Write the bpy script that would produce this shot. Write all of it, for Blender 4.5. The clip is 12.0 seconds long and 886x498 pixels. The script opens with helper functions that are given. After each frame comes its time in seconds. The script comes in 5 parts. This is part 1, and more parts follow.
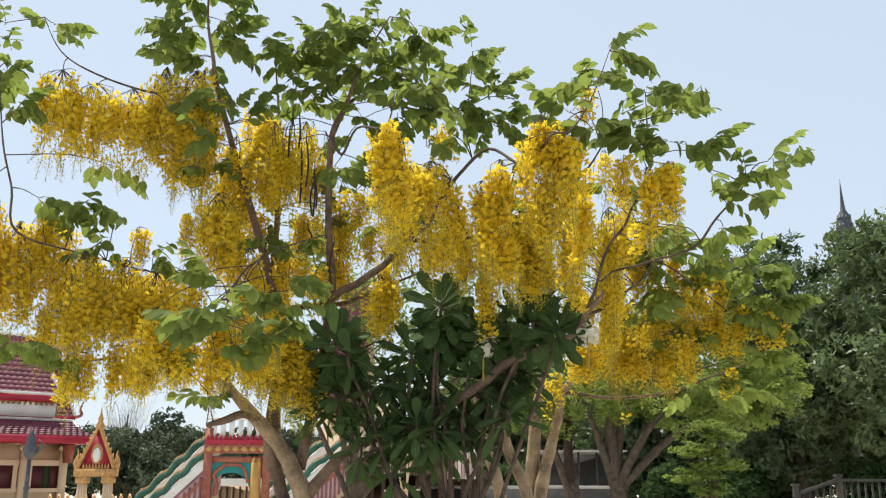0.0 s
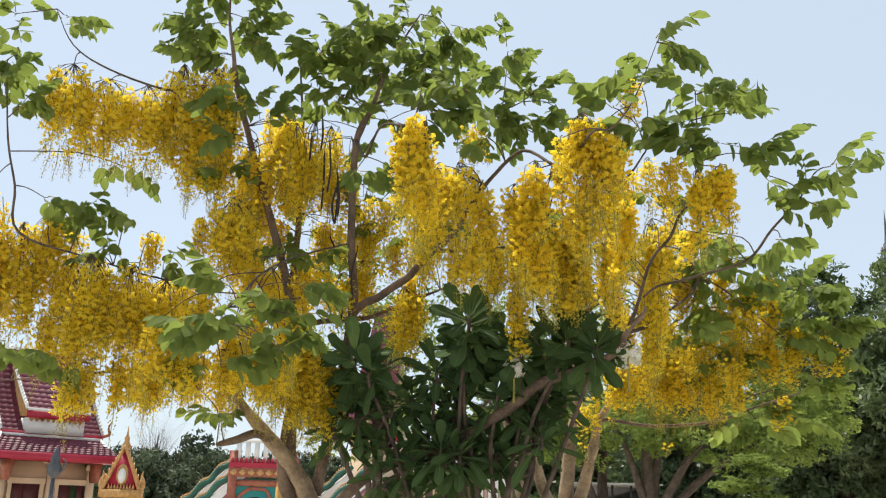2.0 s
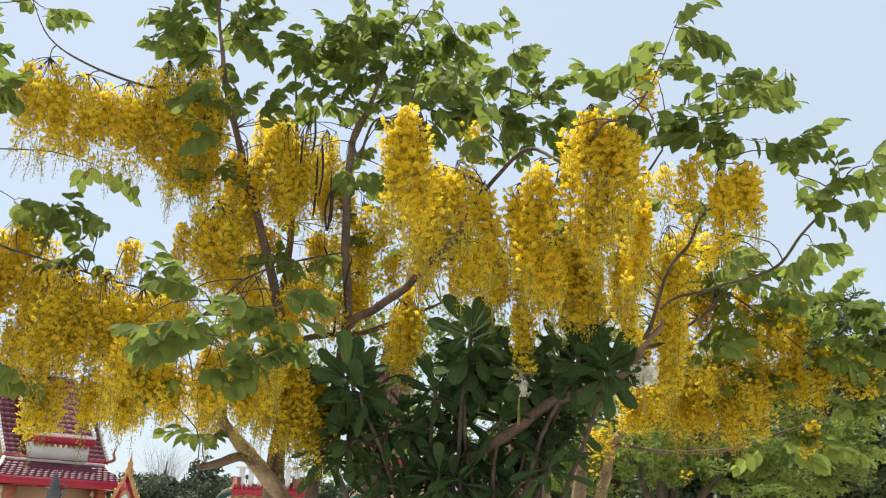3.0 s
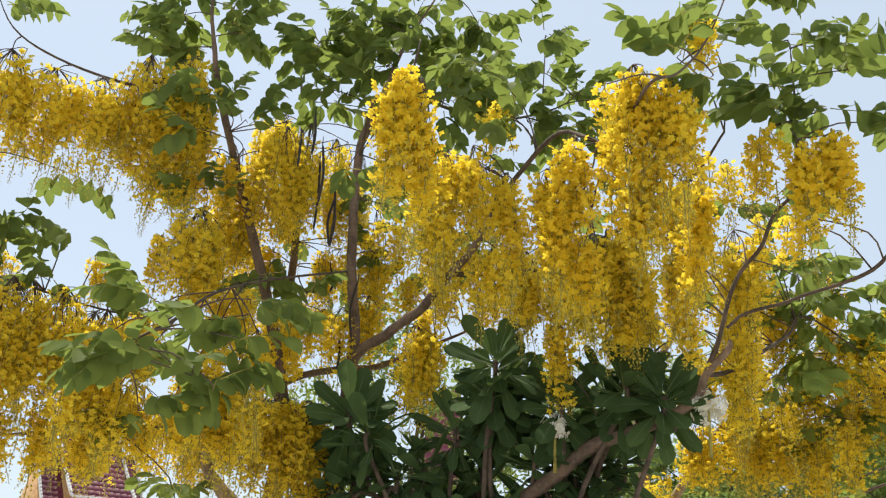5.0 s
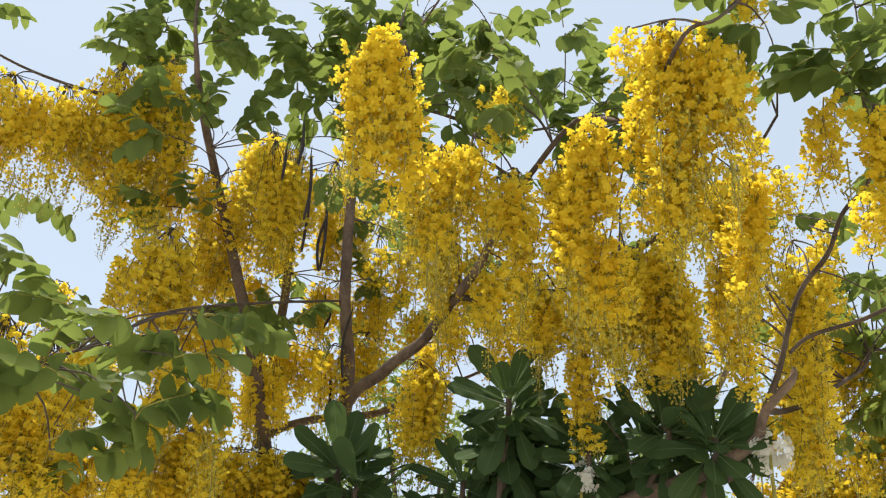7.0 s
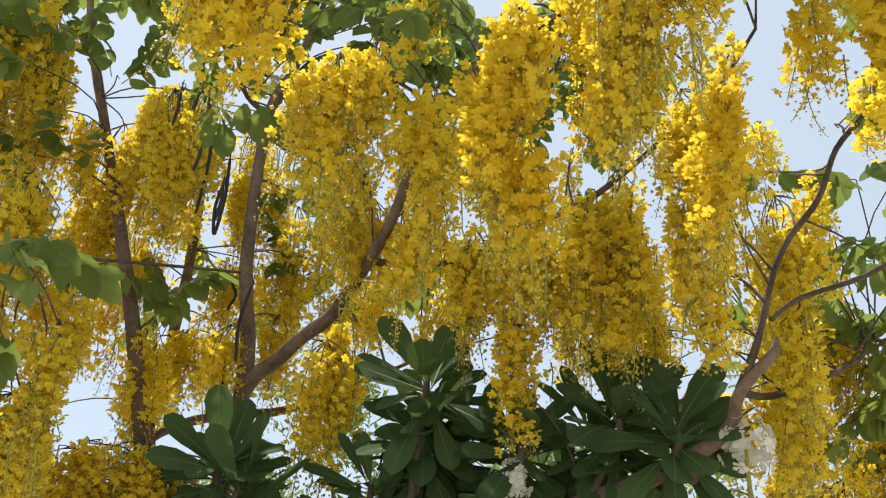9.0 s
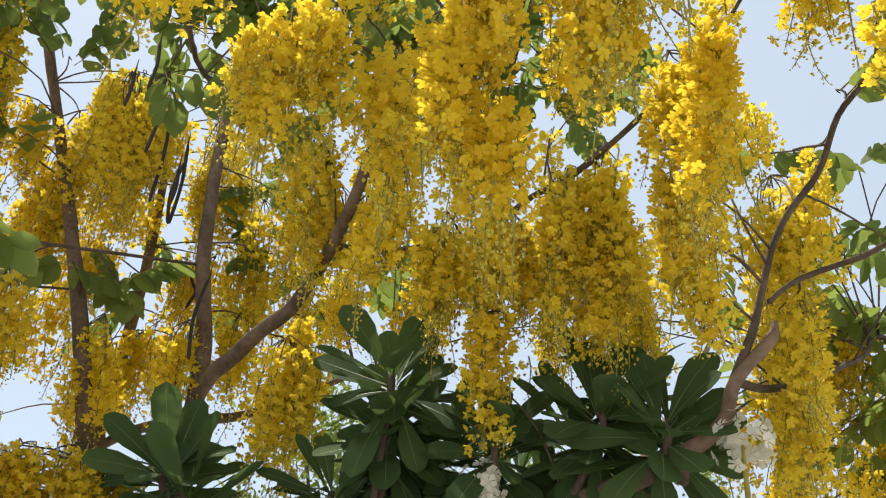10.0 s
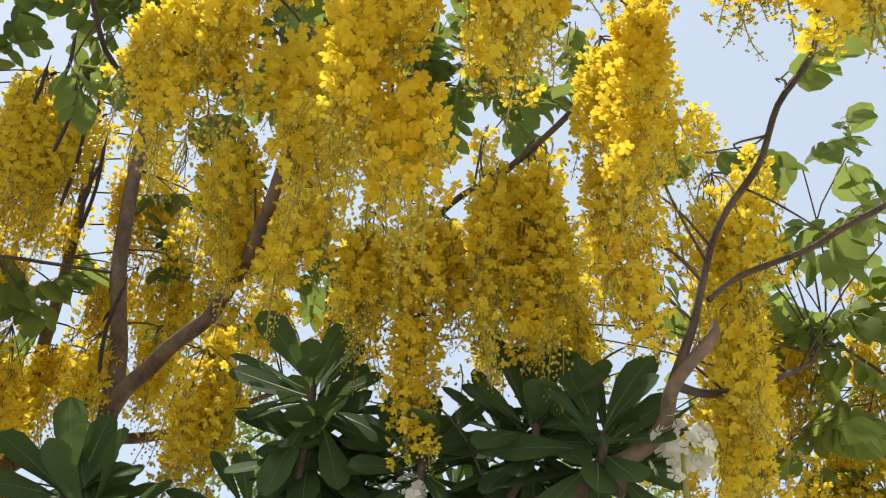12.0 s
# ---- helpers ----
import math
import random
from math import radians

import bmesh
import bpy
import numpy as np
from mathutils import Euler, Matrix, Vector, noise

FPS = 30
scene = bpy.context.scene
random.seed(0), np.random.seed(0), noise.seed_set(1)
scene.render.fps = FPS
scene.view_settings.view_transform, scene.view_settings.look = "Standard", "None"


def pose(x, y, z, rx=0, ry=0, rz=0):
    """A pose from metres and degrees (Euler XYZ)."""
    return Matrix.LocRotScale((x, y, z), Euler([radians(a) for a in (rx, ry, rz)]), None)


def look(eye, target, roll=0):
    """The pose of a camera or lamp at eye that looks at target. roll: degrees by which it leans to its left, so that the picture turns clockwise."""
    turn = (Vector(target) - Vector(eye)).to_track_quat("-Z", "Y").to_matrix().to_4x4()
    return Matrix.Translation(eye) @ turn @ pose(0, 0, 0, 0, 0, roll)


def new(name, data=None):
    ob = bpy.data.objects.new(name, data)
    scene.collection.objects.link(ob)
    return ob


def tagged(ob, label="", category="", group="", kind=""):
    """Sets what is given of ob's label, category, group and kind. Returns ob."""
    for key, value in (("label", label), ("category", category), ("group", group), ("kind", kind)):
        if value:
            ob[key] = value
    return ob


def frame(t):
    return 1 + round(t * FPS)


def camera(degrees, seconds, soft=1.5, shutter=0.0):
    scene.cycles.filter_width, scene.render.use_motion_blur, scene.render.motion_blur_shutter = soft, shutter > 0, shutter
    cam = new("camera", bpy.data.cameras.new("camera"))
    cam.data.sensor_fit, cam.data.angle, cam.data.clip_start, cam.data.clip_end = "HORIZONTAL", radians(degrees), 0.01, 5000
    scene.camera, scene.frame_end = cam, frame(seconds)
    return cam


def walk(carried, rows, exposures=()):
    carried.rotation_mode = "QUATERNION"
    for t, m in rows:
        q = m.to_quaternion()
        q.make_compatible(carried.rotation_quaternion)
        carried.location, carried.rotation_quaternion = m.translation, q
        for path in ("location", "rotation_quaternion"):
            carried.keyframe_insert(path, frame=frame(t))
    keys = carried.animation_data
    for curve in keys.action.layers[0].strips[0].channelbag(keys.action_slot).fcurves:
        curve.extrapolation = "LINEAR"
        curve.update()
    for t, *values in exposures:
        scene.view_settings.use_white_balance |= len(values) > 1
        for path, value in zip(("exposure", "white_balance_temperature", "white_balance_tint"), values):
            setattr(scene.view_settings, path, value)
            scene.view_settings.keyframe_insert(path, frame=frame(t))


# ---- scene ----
cam = camera(51.6, 12.0, soft=1.2)
METRES, EYE, TILT, LEAN, TURN = 4.8, 1.45, 14.2, 0.0, 0.0
ROWS = [
    (0.0, 0.0, 0.0, 0.0, -0.0, 0.0, 0.0),
    (0.5, 0.008, 0.0057, -0.0034, 0.34, 0.16, -0.12),
    (1.0, 0.0094, 0.0273, -0.0098, 0.93, 0.51, -0.34),
    (1.5, 0.002, 0.067, -0.0186, 1.58, 1.02, -0.63),
    (2.0, 0.0077, 0.1116, -0.0277, 2.12, 1.72, -0.96),
    (2.5, 0.0247, 0.1692, -0.0358, 2.53, 2.46, -1.22),
    (3.0, 0.0251, 0.2235, -0.0526, 2.96, 3.42, -1.27),
    (5.0, 0.0568, 0.4496, -0.1029, 6.3, 7.33, -0.96),
    (5.5, 0.0711, 0.4969, -0.1095, 7.33, 8.16, -0.97),
    (6.0, 0.0795, 0.5427, -0.1177, 7.99, 9.34, -0.71),
    (6.5, 0.0822, 0.5923, -0.1269, 8.97, 10.59, -0.62),
    (7.0, 0.0776, 0.6325, -0.1387, 8.89, 11.91, -0.82),
    (9.0, 0.118, 0.8275, -0.1803, 7.9, 14.71, -1.69),
    (9.5, 0.1305, 0.8638, -0.1876, 7.52, 15.58, -1.73),
    (10.0, 0.1285, 0.9018, -0.1983, 7.48, 16.55, -1.66),
    (10.5, 0.1318, 0.9258, -0.2017, 7.27, 17.36, -1.49),
    (11.0, 0.1406, 0.937, -0.2029, 6.75, 17.92, -1.22),
    (11.5, 0.1451, 0.9449, -0.2035, 5.96, 18.18, -0.97),
    (12.0, 0.1481, 0.9503, -0.2037, 5.19, 18.28, -0.68),
]
walk(cam, [(t, pose(0, 0, EYE, TILT, LEAN, TURN) @ pose(METRES * x, METRES * y, METRES * z, 90 + pitch, roll, yaw)) for t, x, y, z, yaw, pitch, roll in ROWS])

# ---- world, sun, exposure ----
SUN = Vector((-0.28, 0.30, 0.91)).normalized()
world = bpy.data.worlds.new("world")
scene.world = world
world.use_nodes = True
wn = world.node_tree.nodes
sky = wn.new("ShaderNodeTexSky")
sky.sky_type = "NISHITA"
sky.sun_disc = False
sky.sun_elevation = math.asin(SUN.z)
sky.sun_rotation = math.atan2(SUN.x, SUN.y)
sky.air_density, sky.dust_density, sky.ozone_density = 1.0, 1.0, 1.5
# a bright, even haze veils most of the blue
haze = wn.new("ShaderNodeMix")
haze.data_type = "RGBA"
haze.inputs["Factor"].default_value = 0.75
haze.inputs["B"].default_value = (4.08, 4.62, 5.15, 1)
world.node_tree.links.new(sky.outputs["Color"], haze.inputs["A"])
wn["Background"].inputs["Strength"].default_value = 0.1
world.node_tree.links.new(haze.outputs["Result"], wn["Background"].inputs["Color"])
sun = new("sun", bpy.data.lights.new("sun", "SUN"))
sun.data.energy, sun.data.angle, sun.data.color = 3.3, radians(0.6), (1.0, 0.93, 0.82)
sun.matrix_world = look(SUN * 50, (0, 0, 0))
scene.view_settings.exposure = 0.84

# ---- materials ----


def mat(name, low, high, rough=0.7, scale=6.0, bump=0.2, metal=0.0, fine=60.0, spec=0.4, by=""):
    """Two-scale mottled paint between two colours; by 'object' or 'island' adds a shift piece by piece."""
    m = bpy.data.materials.new(name)
    m.use_nodes = True
    nt = m.node_tree
    n, ln = nt.nodes, nt.links
    b = n["Principled BSDF"]
    b.inputs["Metallic"].default_value = metal
    b.inputs["Specular IOR Level"].default_value = spec
    co = n.new("ShaderNodeTexCoord")
    big, small = n.new("ShaderNodeTexNoise"), n.new("ShaderNodeTexNoise")
    big.inputs["Scale"].default_value, small.inputs["Scale"].default_value = scale, fine
    big.inputs["Detail"].default_value = 5.0
    for t in (big, small):
        ln.new(co.outputs["Object"], t.inputs["Vector"])
    add = n.new("ShaderNodeMath")
    add.operation = "MULTIPLY_ADD"
    ln.new(small.outputs["Fac"], add.inputs[0])
    add.inputs[1].default_value = 0.4
    ln.new(big.outputs["Fac"], add.inputs[2])
    fac = n.new("ShaderNodeMapRange")
    fac.inputs["From Min"].default_value, fac.inputs["From Max"].default_value = 0.45, 0.95
    last = add.outputs[0]
    if by:
        info = n.new("ShaderNodeObjectInfo" if by == "object" else "ShaderNodeNewGeometry")
        more = n.new("ShaderNodeMath")
        more.operation = "MULTIPLY_ADD"
        ln.new(info.outputs["Random" if by == "object" else "Random Per Island"], more.inputs[0])
        more.inputs[1].default_value = 0.5
        ln.new(last, more.inputs[2])
        fac.inputs["From Min"].default_value, fac.inputs["From Max"].default_value = 0.5, 1.35
        last = more.outputs[0]
    ln.new(last, fac.inputs["Value"])
    mix = n.new("ShaderNodeMix")
    mix.data_type = "RGBA"
    mix.inputs["A"].default_value, mix.inputs["B"].default_value = (*low, 1), (*high, 1)
    ln.new(fac.outputs["Result"], mix.inputs["Factor"])
    ln.new(mix.outputs["Result"], b.inputs["Base Color"])
    ro = n.new("ShaderNodeMapRange")
    ro.inputs["To Min"].default_value, ro.inputs["To Max"].default_value = max(rough - 0.12, 0.05), min(rough + 0.12, 1.0)
    ln.new(big.outputs["Fac"], ro.inputs["Value"])
    ln.new(ro.outputs["Result"], b.inputs["Roughness"])
    if bump:
        bp = n.new("ShaderNodeBump")
        bp.inputs["Strength"].default_value, bp.inputs["Distance"].default_value = bump, 0.02
        ln.new(add.outputs[0], bp.inputs["Height"])
        ln.new(bp.outputs["Normal"], b.inputs["Normal"])
    return m


def thin(name, low, high, glow, through_share=0.45, rough=0.4, gloss=0.3, scale=9.0):
    """A leaf or petal: light falls on it and also shines through it."""
    m = bpy.data.materials.new(name)
    m.use_nodes = True
    nt = m.node_tree
    n, ln = nt.nodes, nt.links
    b = n["Principled BSDF"]
    geo, tex, co, obj = n.new("ShaderNodeNewGeometry"), n.new("ShaderNodeTexNoise"), n.new("ShaderNodeTexCoord"), n.new("ShaderNodeObjectInfo")
    tex.inputs["Scale"].default_value = scale
    ln.new(co.outputs["Object"], tex.inputs["Vector"])
    a = n.new("ShaderNodeMath")
    a.operation = "MULTIPLY_ADD"
    ln.new(geo.outputs["Random Per Island"], a.inputs[0])
    a.inputs[1].default_value = 0.5
    ln.new(obj.outputs["Random"], a.inputs[2])
    c = n.new("ShaderNodeMath")
    c.operation = "MULTIPLY_ADD"
    ln.new(tex.outputs["Fac"], c.inputs[0])
    c.inputs[1].default_value = 0.6
    ln.new(a.outputs[0], c.inputs[2])
    fac = n.new("ShaderNodeMapRange")
    fac.inputs["From Min"].default_value, fac.inputs["From Max"].default_value = 0.3, 1.8
    ln.new(c.outputs[0], fac.inputs["Value"])
    mix = n.new("ShaderNodeMix")
    mix.data_type = "RGBA"
    mix.inputs["A"].default_value, mix.inputs["B"].default_value = (*low, 1), (*high, 1)
    ln.new(fac.outputs["Result"], mix.inputs["Factor"])
    ln.new(mix.outputs["Result"], b.inputs["Base Color"])
    b.inputs["Roughness"].default_value, b.inputs["Specular IOR Level"].default_value = rough, gloss
    tr = n.new("ShaderNodeBsdfTranslucent")
    tint = n.new("ShaderNodeMix")
    tint.data_type = "RGBA"
    tint.inputs["Factor"].default_value = 0.6
    ln.new(mix.outputs["Result"], tint.inputs["A"])
    tint.inputs["B"].default_value = (*glow, 1)
    ln.new(tint.outputs["Result"], tr.inputs["Color"])
    sh = n.new("ShaderNodeMixShader")
    sh.inputs["Fac"].default_value = through_share
    ln.new(b.outputs["BSDF"], sh.inputs[1])
    ln.new(tr.outputs["BSDF"], sh.inputs[2])
    ln.new(sh.outputs["Shader"], n["Material Output"].inputs["Surface"])
    return m


PETAL = thin("petal_yellow", (0.70, 0.49, 0.026), (0.82, 0.65, 0.065), (0.90, 0.70, 0.05), 0.55, 0.75, 0.04, 14)
BUD = mat("bud_olive", (0.34, 0.29, 0.03), (0.58, 0.48, 0.05), 0.6, 20, 0.0)
STALK = mat("stalk_green_brown", (0.22, 0.19, 0.035), (0.38, 0.33, 0.07), 0.7, 20, 0.0)
LEAF = thin("leaf_green", (0.052, 0.086, 0.028), (0.175, 0.225, 0.066), (0.40, 0.50, 0.10), 0.47, 0.6, 0.05)
LEAF_DARK = thin("leaf_dark", (0.040, 0.072, 0.031), (0.082, 0.132, 0.052), (0.19, 0.30, 0.07), 0.24, 0.75, 0.03)
# far wood: air haze put into the colour, paler and less green
LEAF_FAR = thin("leaf_far", (0.062, 0.09, 0.046), (0.13, 0.175, 0.075), (0.18, 0.26, 0.07), 0.3, 0.5, 0.3, 0.5)
# lighter copy of LEAF: the second tree's sun glow is in the colour
LEAF_SUNLIT = thin("leaf_sunlit", (0.085, 0.130, 0.036), (0.225, 0.285, 0.080), (0.42, 0.52, 0.10), 0.48, 0.6, 0.05)
# distant leaves: backlit shade and haze put into a darker, greyer colour
LEAF_FAR_SHADED = thin("leaf_far_shaded", (0.042, 0.060, 0.038), (0.085, 0.112, 0.062), (0.11, 0.15, 0.06), 0.2, 0.6, 0.2, 0.5)
LEAF_LIGHT = thin("leaf_feathery", (0.11, 0.165, 0.042), (0.25, 0.32, 0.085), (0.40, 0.50, 0.10), 0.45, 0.6, 0.1, 1.0)
# one bark, two tones: limbs darkened for crown shade, trunks lightened for sun
BARK = mat("bark_tan", (0.06, 0.042, 0.034), (0.24, 0.17, 0.125), 0.85, 5, 0.9, fine=45, spec=0.2)
BARK_SUNLIT = mat("bark_sunlit", (0.12, 0.085, 0.058), (0.44, 0.33, 0.22), 0.85, 6, 0.9, fine=40, spec=0.2)
LEAF_RIB = mat("leaf_rib", (0.10, 0.16, 0.06), (0.16, 0.22, 0.09), 0.6, 20, 0.0)
BARK_DARK = mat("bark_dark", (0.055, 0.042, 0.034), (0.15, 0.112, 0.085), 0.9, 9, 0.7, fine=50, spec=0.2)
POD = mat("pod_black", (0.012, 0.008, 0.006), (0.045, 0.028, 0.02), 0.5, 15, 0.2)
WHITE_PETAL = thin("petal_white", (0.72, 0.70, 0.60), (0.84, 0.83, 0.78), (0.85, 0.82, 0.66), 0.35, 0.5, 0.2, 20)
TILE = mat("roof_tile_maroon", (0.095, 0.015, 0.028), (0.18, 0.036, 0.054), 0.6, 1.2, 0.2, fine=12)
RED = mat("fascia_red", (0.30, 0.01, 0.03), (0.42, 0.022, 0.05), 0.45, 2, 0.1)
CREAM = mat("wall_cream", (0.55, 0.40, 0.26), (0.68, 0.53, 0.36), 0.85, 1.5, 0.2)
WHITE = mat("plaster_white", (0.66, 0.64, 0.60), (0.80, 0.79, 0.76), 0.8, 2, 0.15)
GOLD = mat("gilding", (0.36, 0.17, 0.06), (0.66, 0.40, 0.15), 0.5, 8, 0.4, metal=0.2)
SHUTTER = mat("shutter_maroon", (0.055, 0.012, 0.014), (0.10, 0.022, 0.022), 0.55, 3, 0.1)
GREEN = mat("serpent_green", (0.012, 0.07, 0.05), (0.04, 0.15, 0.10), 0.4, 4, 0.3)
TEAL = mat("panel_teal", (0.01, 0.16, 0.17), (0.02, 0.26, 0.25), 0.5, 3, 0.1)
PINK = mat("plaster_pink", (0.42, 0.24, 0.24), (0.58, 0.38, 0.36), 0.8, 2, 0.15)
RUST = mat("carving_rust", (0.22, 0.06, 0.04), (0.42, 0.15, 0.085), 0.6, 8, 0.4)
PURPLE = mat("plaster_purple", (0.20, 0.085, 0.11), (0.30, 0.14, 0.16), 0.8, 2, 0.15)
OCHRE = mat("paint_ochre", (0.48, 0.25, 0.06), (0.62, 0.36, 0.10), 0.6, 3, 0.1)
# wood darkened in colour to stand for deep shade under the trees
SHADED_WOOD = mat("shaded_wood", (0.032, 0.03, 0.027), (0.08, 0.073, 0.062), 0.85, 4, 0.3)
# grey stone with the shade of its faces put into the colour
STONE_SHADED = mat("stone_shaded", (0.035, 0.035, 0.036), (0.09, 0.088, 0.086), 0.8, 3, 0.4)
CONCRETE = mat("concrete", (0.30, 0.29, 0.27), (0.48, 0.46, 0.43), 0.9, 2, 0.3)
TIMBER = mat("timber_brown", (0.06, 0.035, 0.025), (0.15, 0.09, 0.06), 0.7, 4, 0.3)
# unseen ground, lightened to bounce fill light under leaves and petals
GROUND_BOUNCE = mat("ground_bounce", (0.44, 0.40, 0.33), (0.60, 0.55, 0.46), 0.95, 0.4, 0.6, fine=9)
IRON = mat("iron_grey", (0.05, 0.055, 0.065), (0.12, 0.125, 0.14), 0.55, 8, 0.2, metal=0.3)

# ---- mesh helpers ----


class Bag:
    """Collects points and faces for one mesh."""

    def __init__(self):
        self.v, self.f = [], []

    def add(self, v, f):
        k = len(self.v)
        self.v += [tuple(p) for p in v]
        self.f += [tuple(i + k for i in q) for q in f]
        return self

    def box(self, x0, x1, y0, y1, z0, z1):
        return self.add([(x, y, z) for z in (z0, z1) for y in (y0, y1) for x in (x0, x1)],
                        [(0, 2, 3, 1), (4, 5, 7, 6), (0, 1, 5, 4), (2, 6, 7, 3), (0, 4, 6, 2), (1, 3, 7, 5)])

    def prism(self, outline, y0, y1):
        """An outline in x and z, pushed from y0 to y1."""
        n = len(outline)
        v = [(x, y0, z) for x, z in outline] + [(x, y1, z) for x, z in outline]
        f = [tuple(range(n)), tuple(range(2 * n - 1, n - 1, -1))] + [(i, i + n, (i + 1) % n + n, (i + 1) % n) for i in range(n)]
        return self.add(v, f)

    def tube(self, pts, sides=8, rough=0.0, steps=4, cap=True):
        """A bent tube through points (x, y, z, radius)."""
        path = smooth_path(pts, steps)
        rings, last = [], Vector((1, 0.3, 0.1))
        for i, p in enumerate(path):
            a, b = path[max(i - 1, 0)], path[min(i + 1, len(path) - 1)]
            d = Vector([b[k] - a[k] for k in range(3)]).normalized()
            u = (last - d * last.dot(d)).normalized()
            last = u
            w = d.cross(u)
            ring = []
            for s in range(sides):
                t = 2 * math.pi * s / sides
                r = p[3]
                if rough:
                    r *= 1 + rough * noise.noise(Vector(p[:3]) * 9 + Vector((math.cos(t), math.sin(t), 0)) * 0.8)
                ring.append(Vector(p[:3]) + (u * math.cos(t) + w * math.sin(t)) * r)
            rings.append(ring)
        v = [q for ring in rings for q in ring]
        f = []
        for i in range(len(rings) - 1):
            for s in range(sides):
                n = (s + 1) % sides
                f.append((i * sides + s, i * sides + n, (i + 1) * sides + n, (i + 1) * sides + s))
        if cap:
            f += [tuple(range(sides - 1, -1, -1)), tuple(range(len(v) - sides, len(v)))]
        return self.add(v, f)

    def lathe(self, profile, x=0.0, y=0.0, sides=12):
        """A turned shape from (radius, z) pairs."""
        v = [(x + r * math.cos(2 * math.pi * s / sides), y + r * math.sin(2 * math.pi * s / sides), z) for r, z in profile for s in range(sides)]
        f = [(i * sides + s, i * sides + (s + 1) % sides, (i + 1) * sides + (s + 1) % sides, (i + 1) * sides + s) for i in range(len(profile) - 1) for s in range(sides)]
        f += [tuple(range(sides - 1, -1, -1)), tuple(range(len(v) - sides, len(v)))]
        return self.add(v, f)

    def mesh(self, name, *materials, smooth=True):
        me = bpy.data.meshes.new(name)
        me.from_pydata(self.v, [], self.f)
        for m in materials:
            me.materials.append(m)
        if smooth:
            me.polygons.foreach_set("use_smooth", [True] * len(me.polygons))
        me.update()
        return me


def smooth_path(pts, steps):
    """Points on a curve through the given ones, radius included."""
    out, p = [], [np.array(q, float) for q in pts]
    for i in range(len(p) - 1):
        a, b, c, d = p[max(i - 1, 0)], p[i], p[i + 1], p[min(i + 2, len(p) - 1)]
        for k in range(steps):
            t = k / steps
            q = 0.5 * (2 * b + (c - a) * t + (2 * a - 5 * b + 4 * c - d) * t * t + (3 * b - a - 3 * c + d) * t ** 3)
            q[3] = max(q[3], 0.001)
            out.append(q)
    out.append(p[-1])
    return [tuple(float(x) for x in q) for q in out]


def thing(name, at, label, category, group="", turn=0.0, kind=""):
    ob = new(name)
    ob.empty_display_size = 0.1
    ob.matrix_basis = pose(*at, 0, 0, turn)
    return tagged(ob, label, category, group, kind)


def part(name, bag, material, parent, label="", at=None, smooth=True):
    """One mesh object under a thing or a part; bag is a Bag or a ready mesh."""
    me = bag.mesh(name, material, smooth=smooth) if isinstance(bag, Bag) else bag
    ob = new(name, me)
    ob.parent = parent
    if at is not None:
        ob.matrix_basis = at
    return tagged(ob, label) if label else ob


rng = random.Random(7)


def leaflet(bag, base, way, up, length, width, droop=0.25):
    """One leaf blade with a folded midrib and a drooping tip."""
    way, up = way.normalized(), up.normalized()
    side = way.cross(up).normalized()
    up = side.cross(way)
    rows = []
    for s, w in ((0.2, 0.34), (0.5, 0.5), (0.8, 0.33)):
        m = base + way * (s * length) - up * (droop * length * s * s)
        rows += [m - side * (w * width) + up * 0.1 * width, m, m + side * (w * width) + up * 0.1 * width]
    tip = base + way * length * 0.97 - up * (droop * length)
    bag.add([base, *rows, tip], [(0, 2, 1), (0, 3, 2), (1, 2, 5, 4), (2, 3, 6, 5), (4, 5, 8, 7), (5, 6, 9, 8), (7, 8, 10), (8, 9, 10)])


def compound_leaf(pairs, length, seed):
    """A feather leaf: a stalk with pairs of drooping leaflets, growing along +x."""
    r = random.Random(seed)
    stalk, blades = Bag(), Bag()
    line = [Vector((length * s, 0.03 * math.sin(3 * s + seed), -0.35 * length * s * s)) for s in (0, 0.25, 0.5, 0.75, 1)]
    stalk.tube([(*p, 0.0035 - 0.0006 * i) for i, p in enumerate(line)], 4, steps=1)
    for k in range(pairs):
        s = 0.2 + 0.78 * k / max(pairs - 1, 1)
        p = Vector((length * s, 0.03 * math.sin(3 * s + seed), -0.35 * length * s * s))
        for side in (-1, 1):
            way = Vector((0.25 + 0.4 * r.random() + 0.5 * s * s, side * (0.45 + 0.45 * r.random()), -0.3 - 0.9 * r.random()))
            up = Vector((r.uniform(-1, 1) + 0.3, 0.9 * r.uniform(-1, 1) + 0.2 * side, 0.7))
            size = (0.105 + 0.042 * r.random()) * (0.8 + 0.3 * math.sin(math.pi * s))
            leaflet(blades, p, way, up, size, size * r.uniform(0.58, 0.72), r.uniform(0.1, 0.4))
    k = len(stalk.f)
    stalk.add(blades.v, blades.f)
    return stalk, k


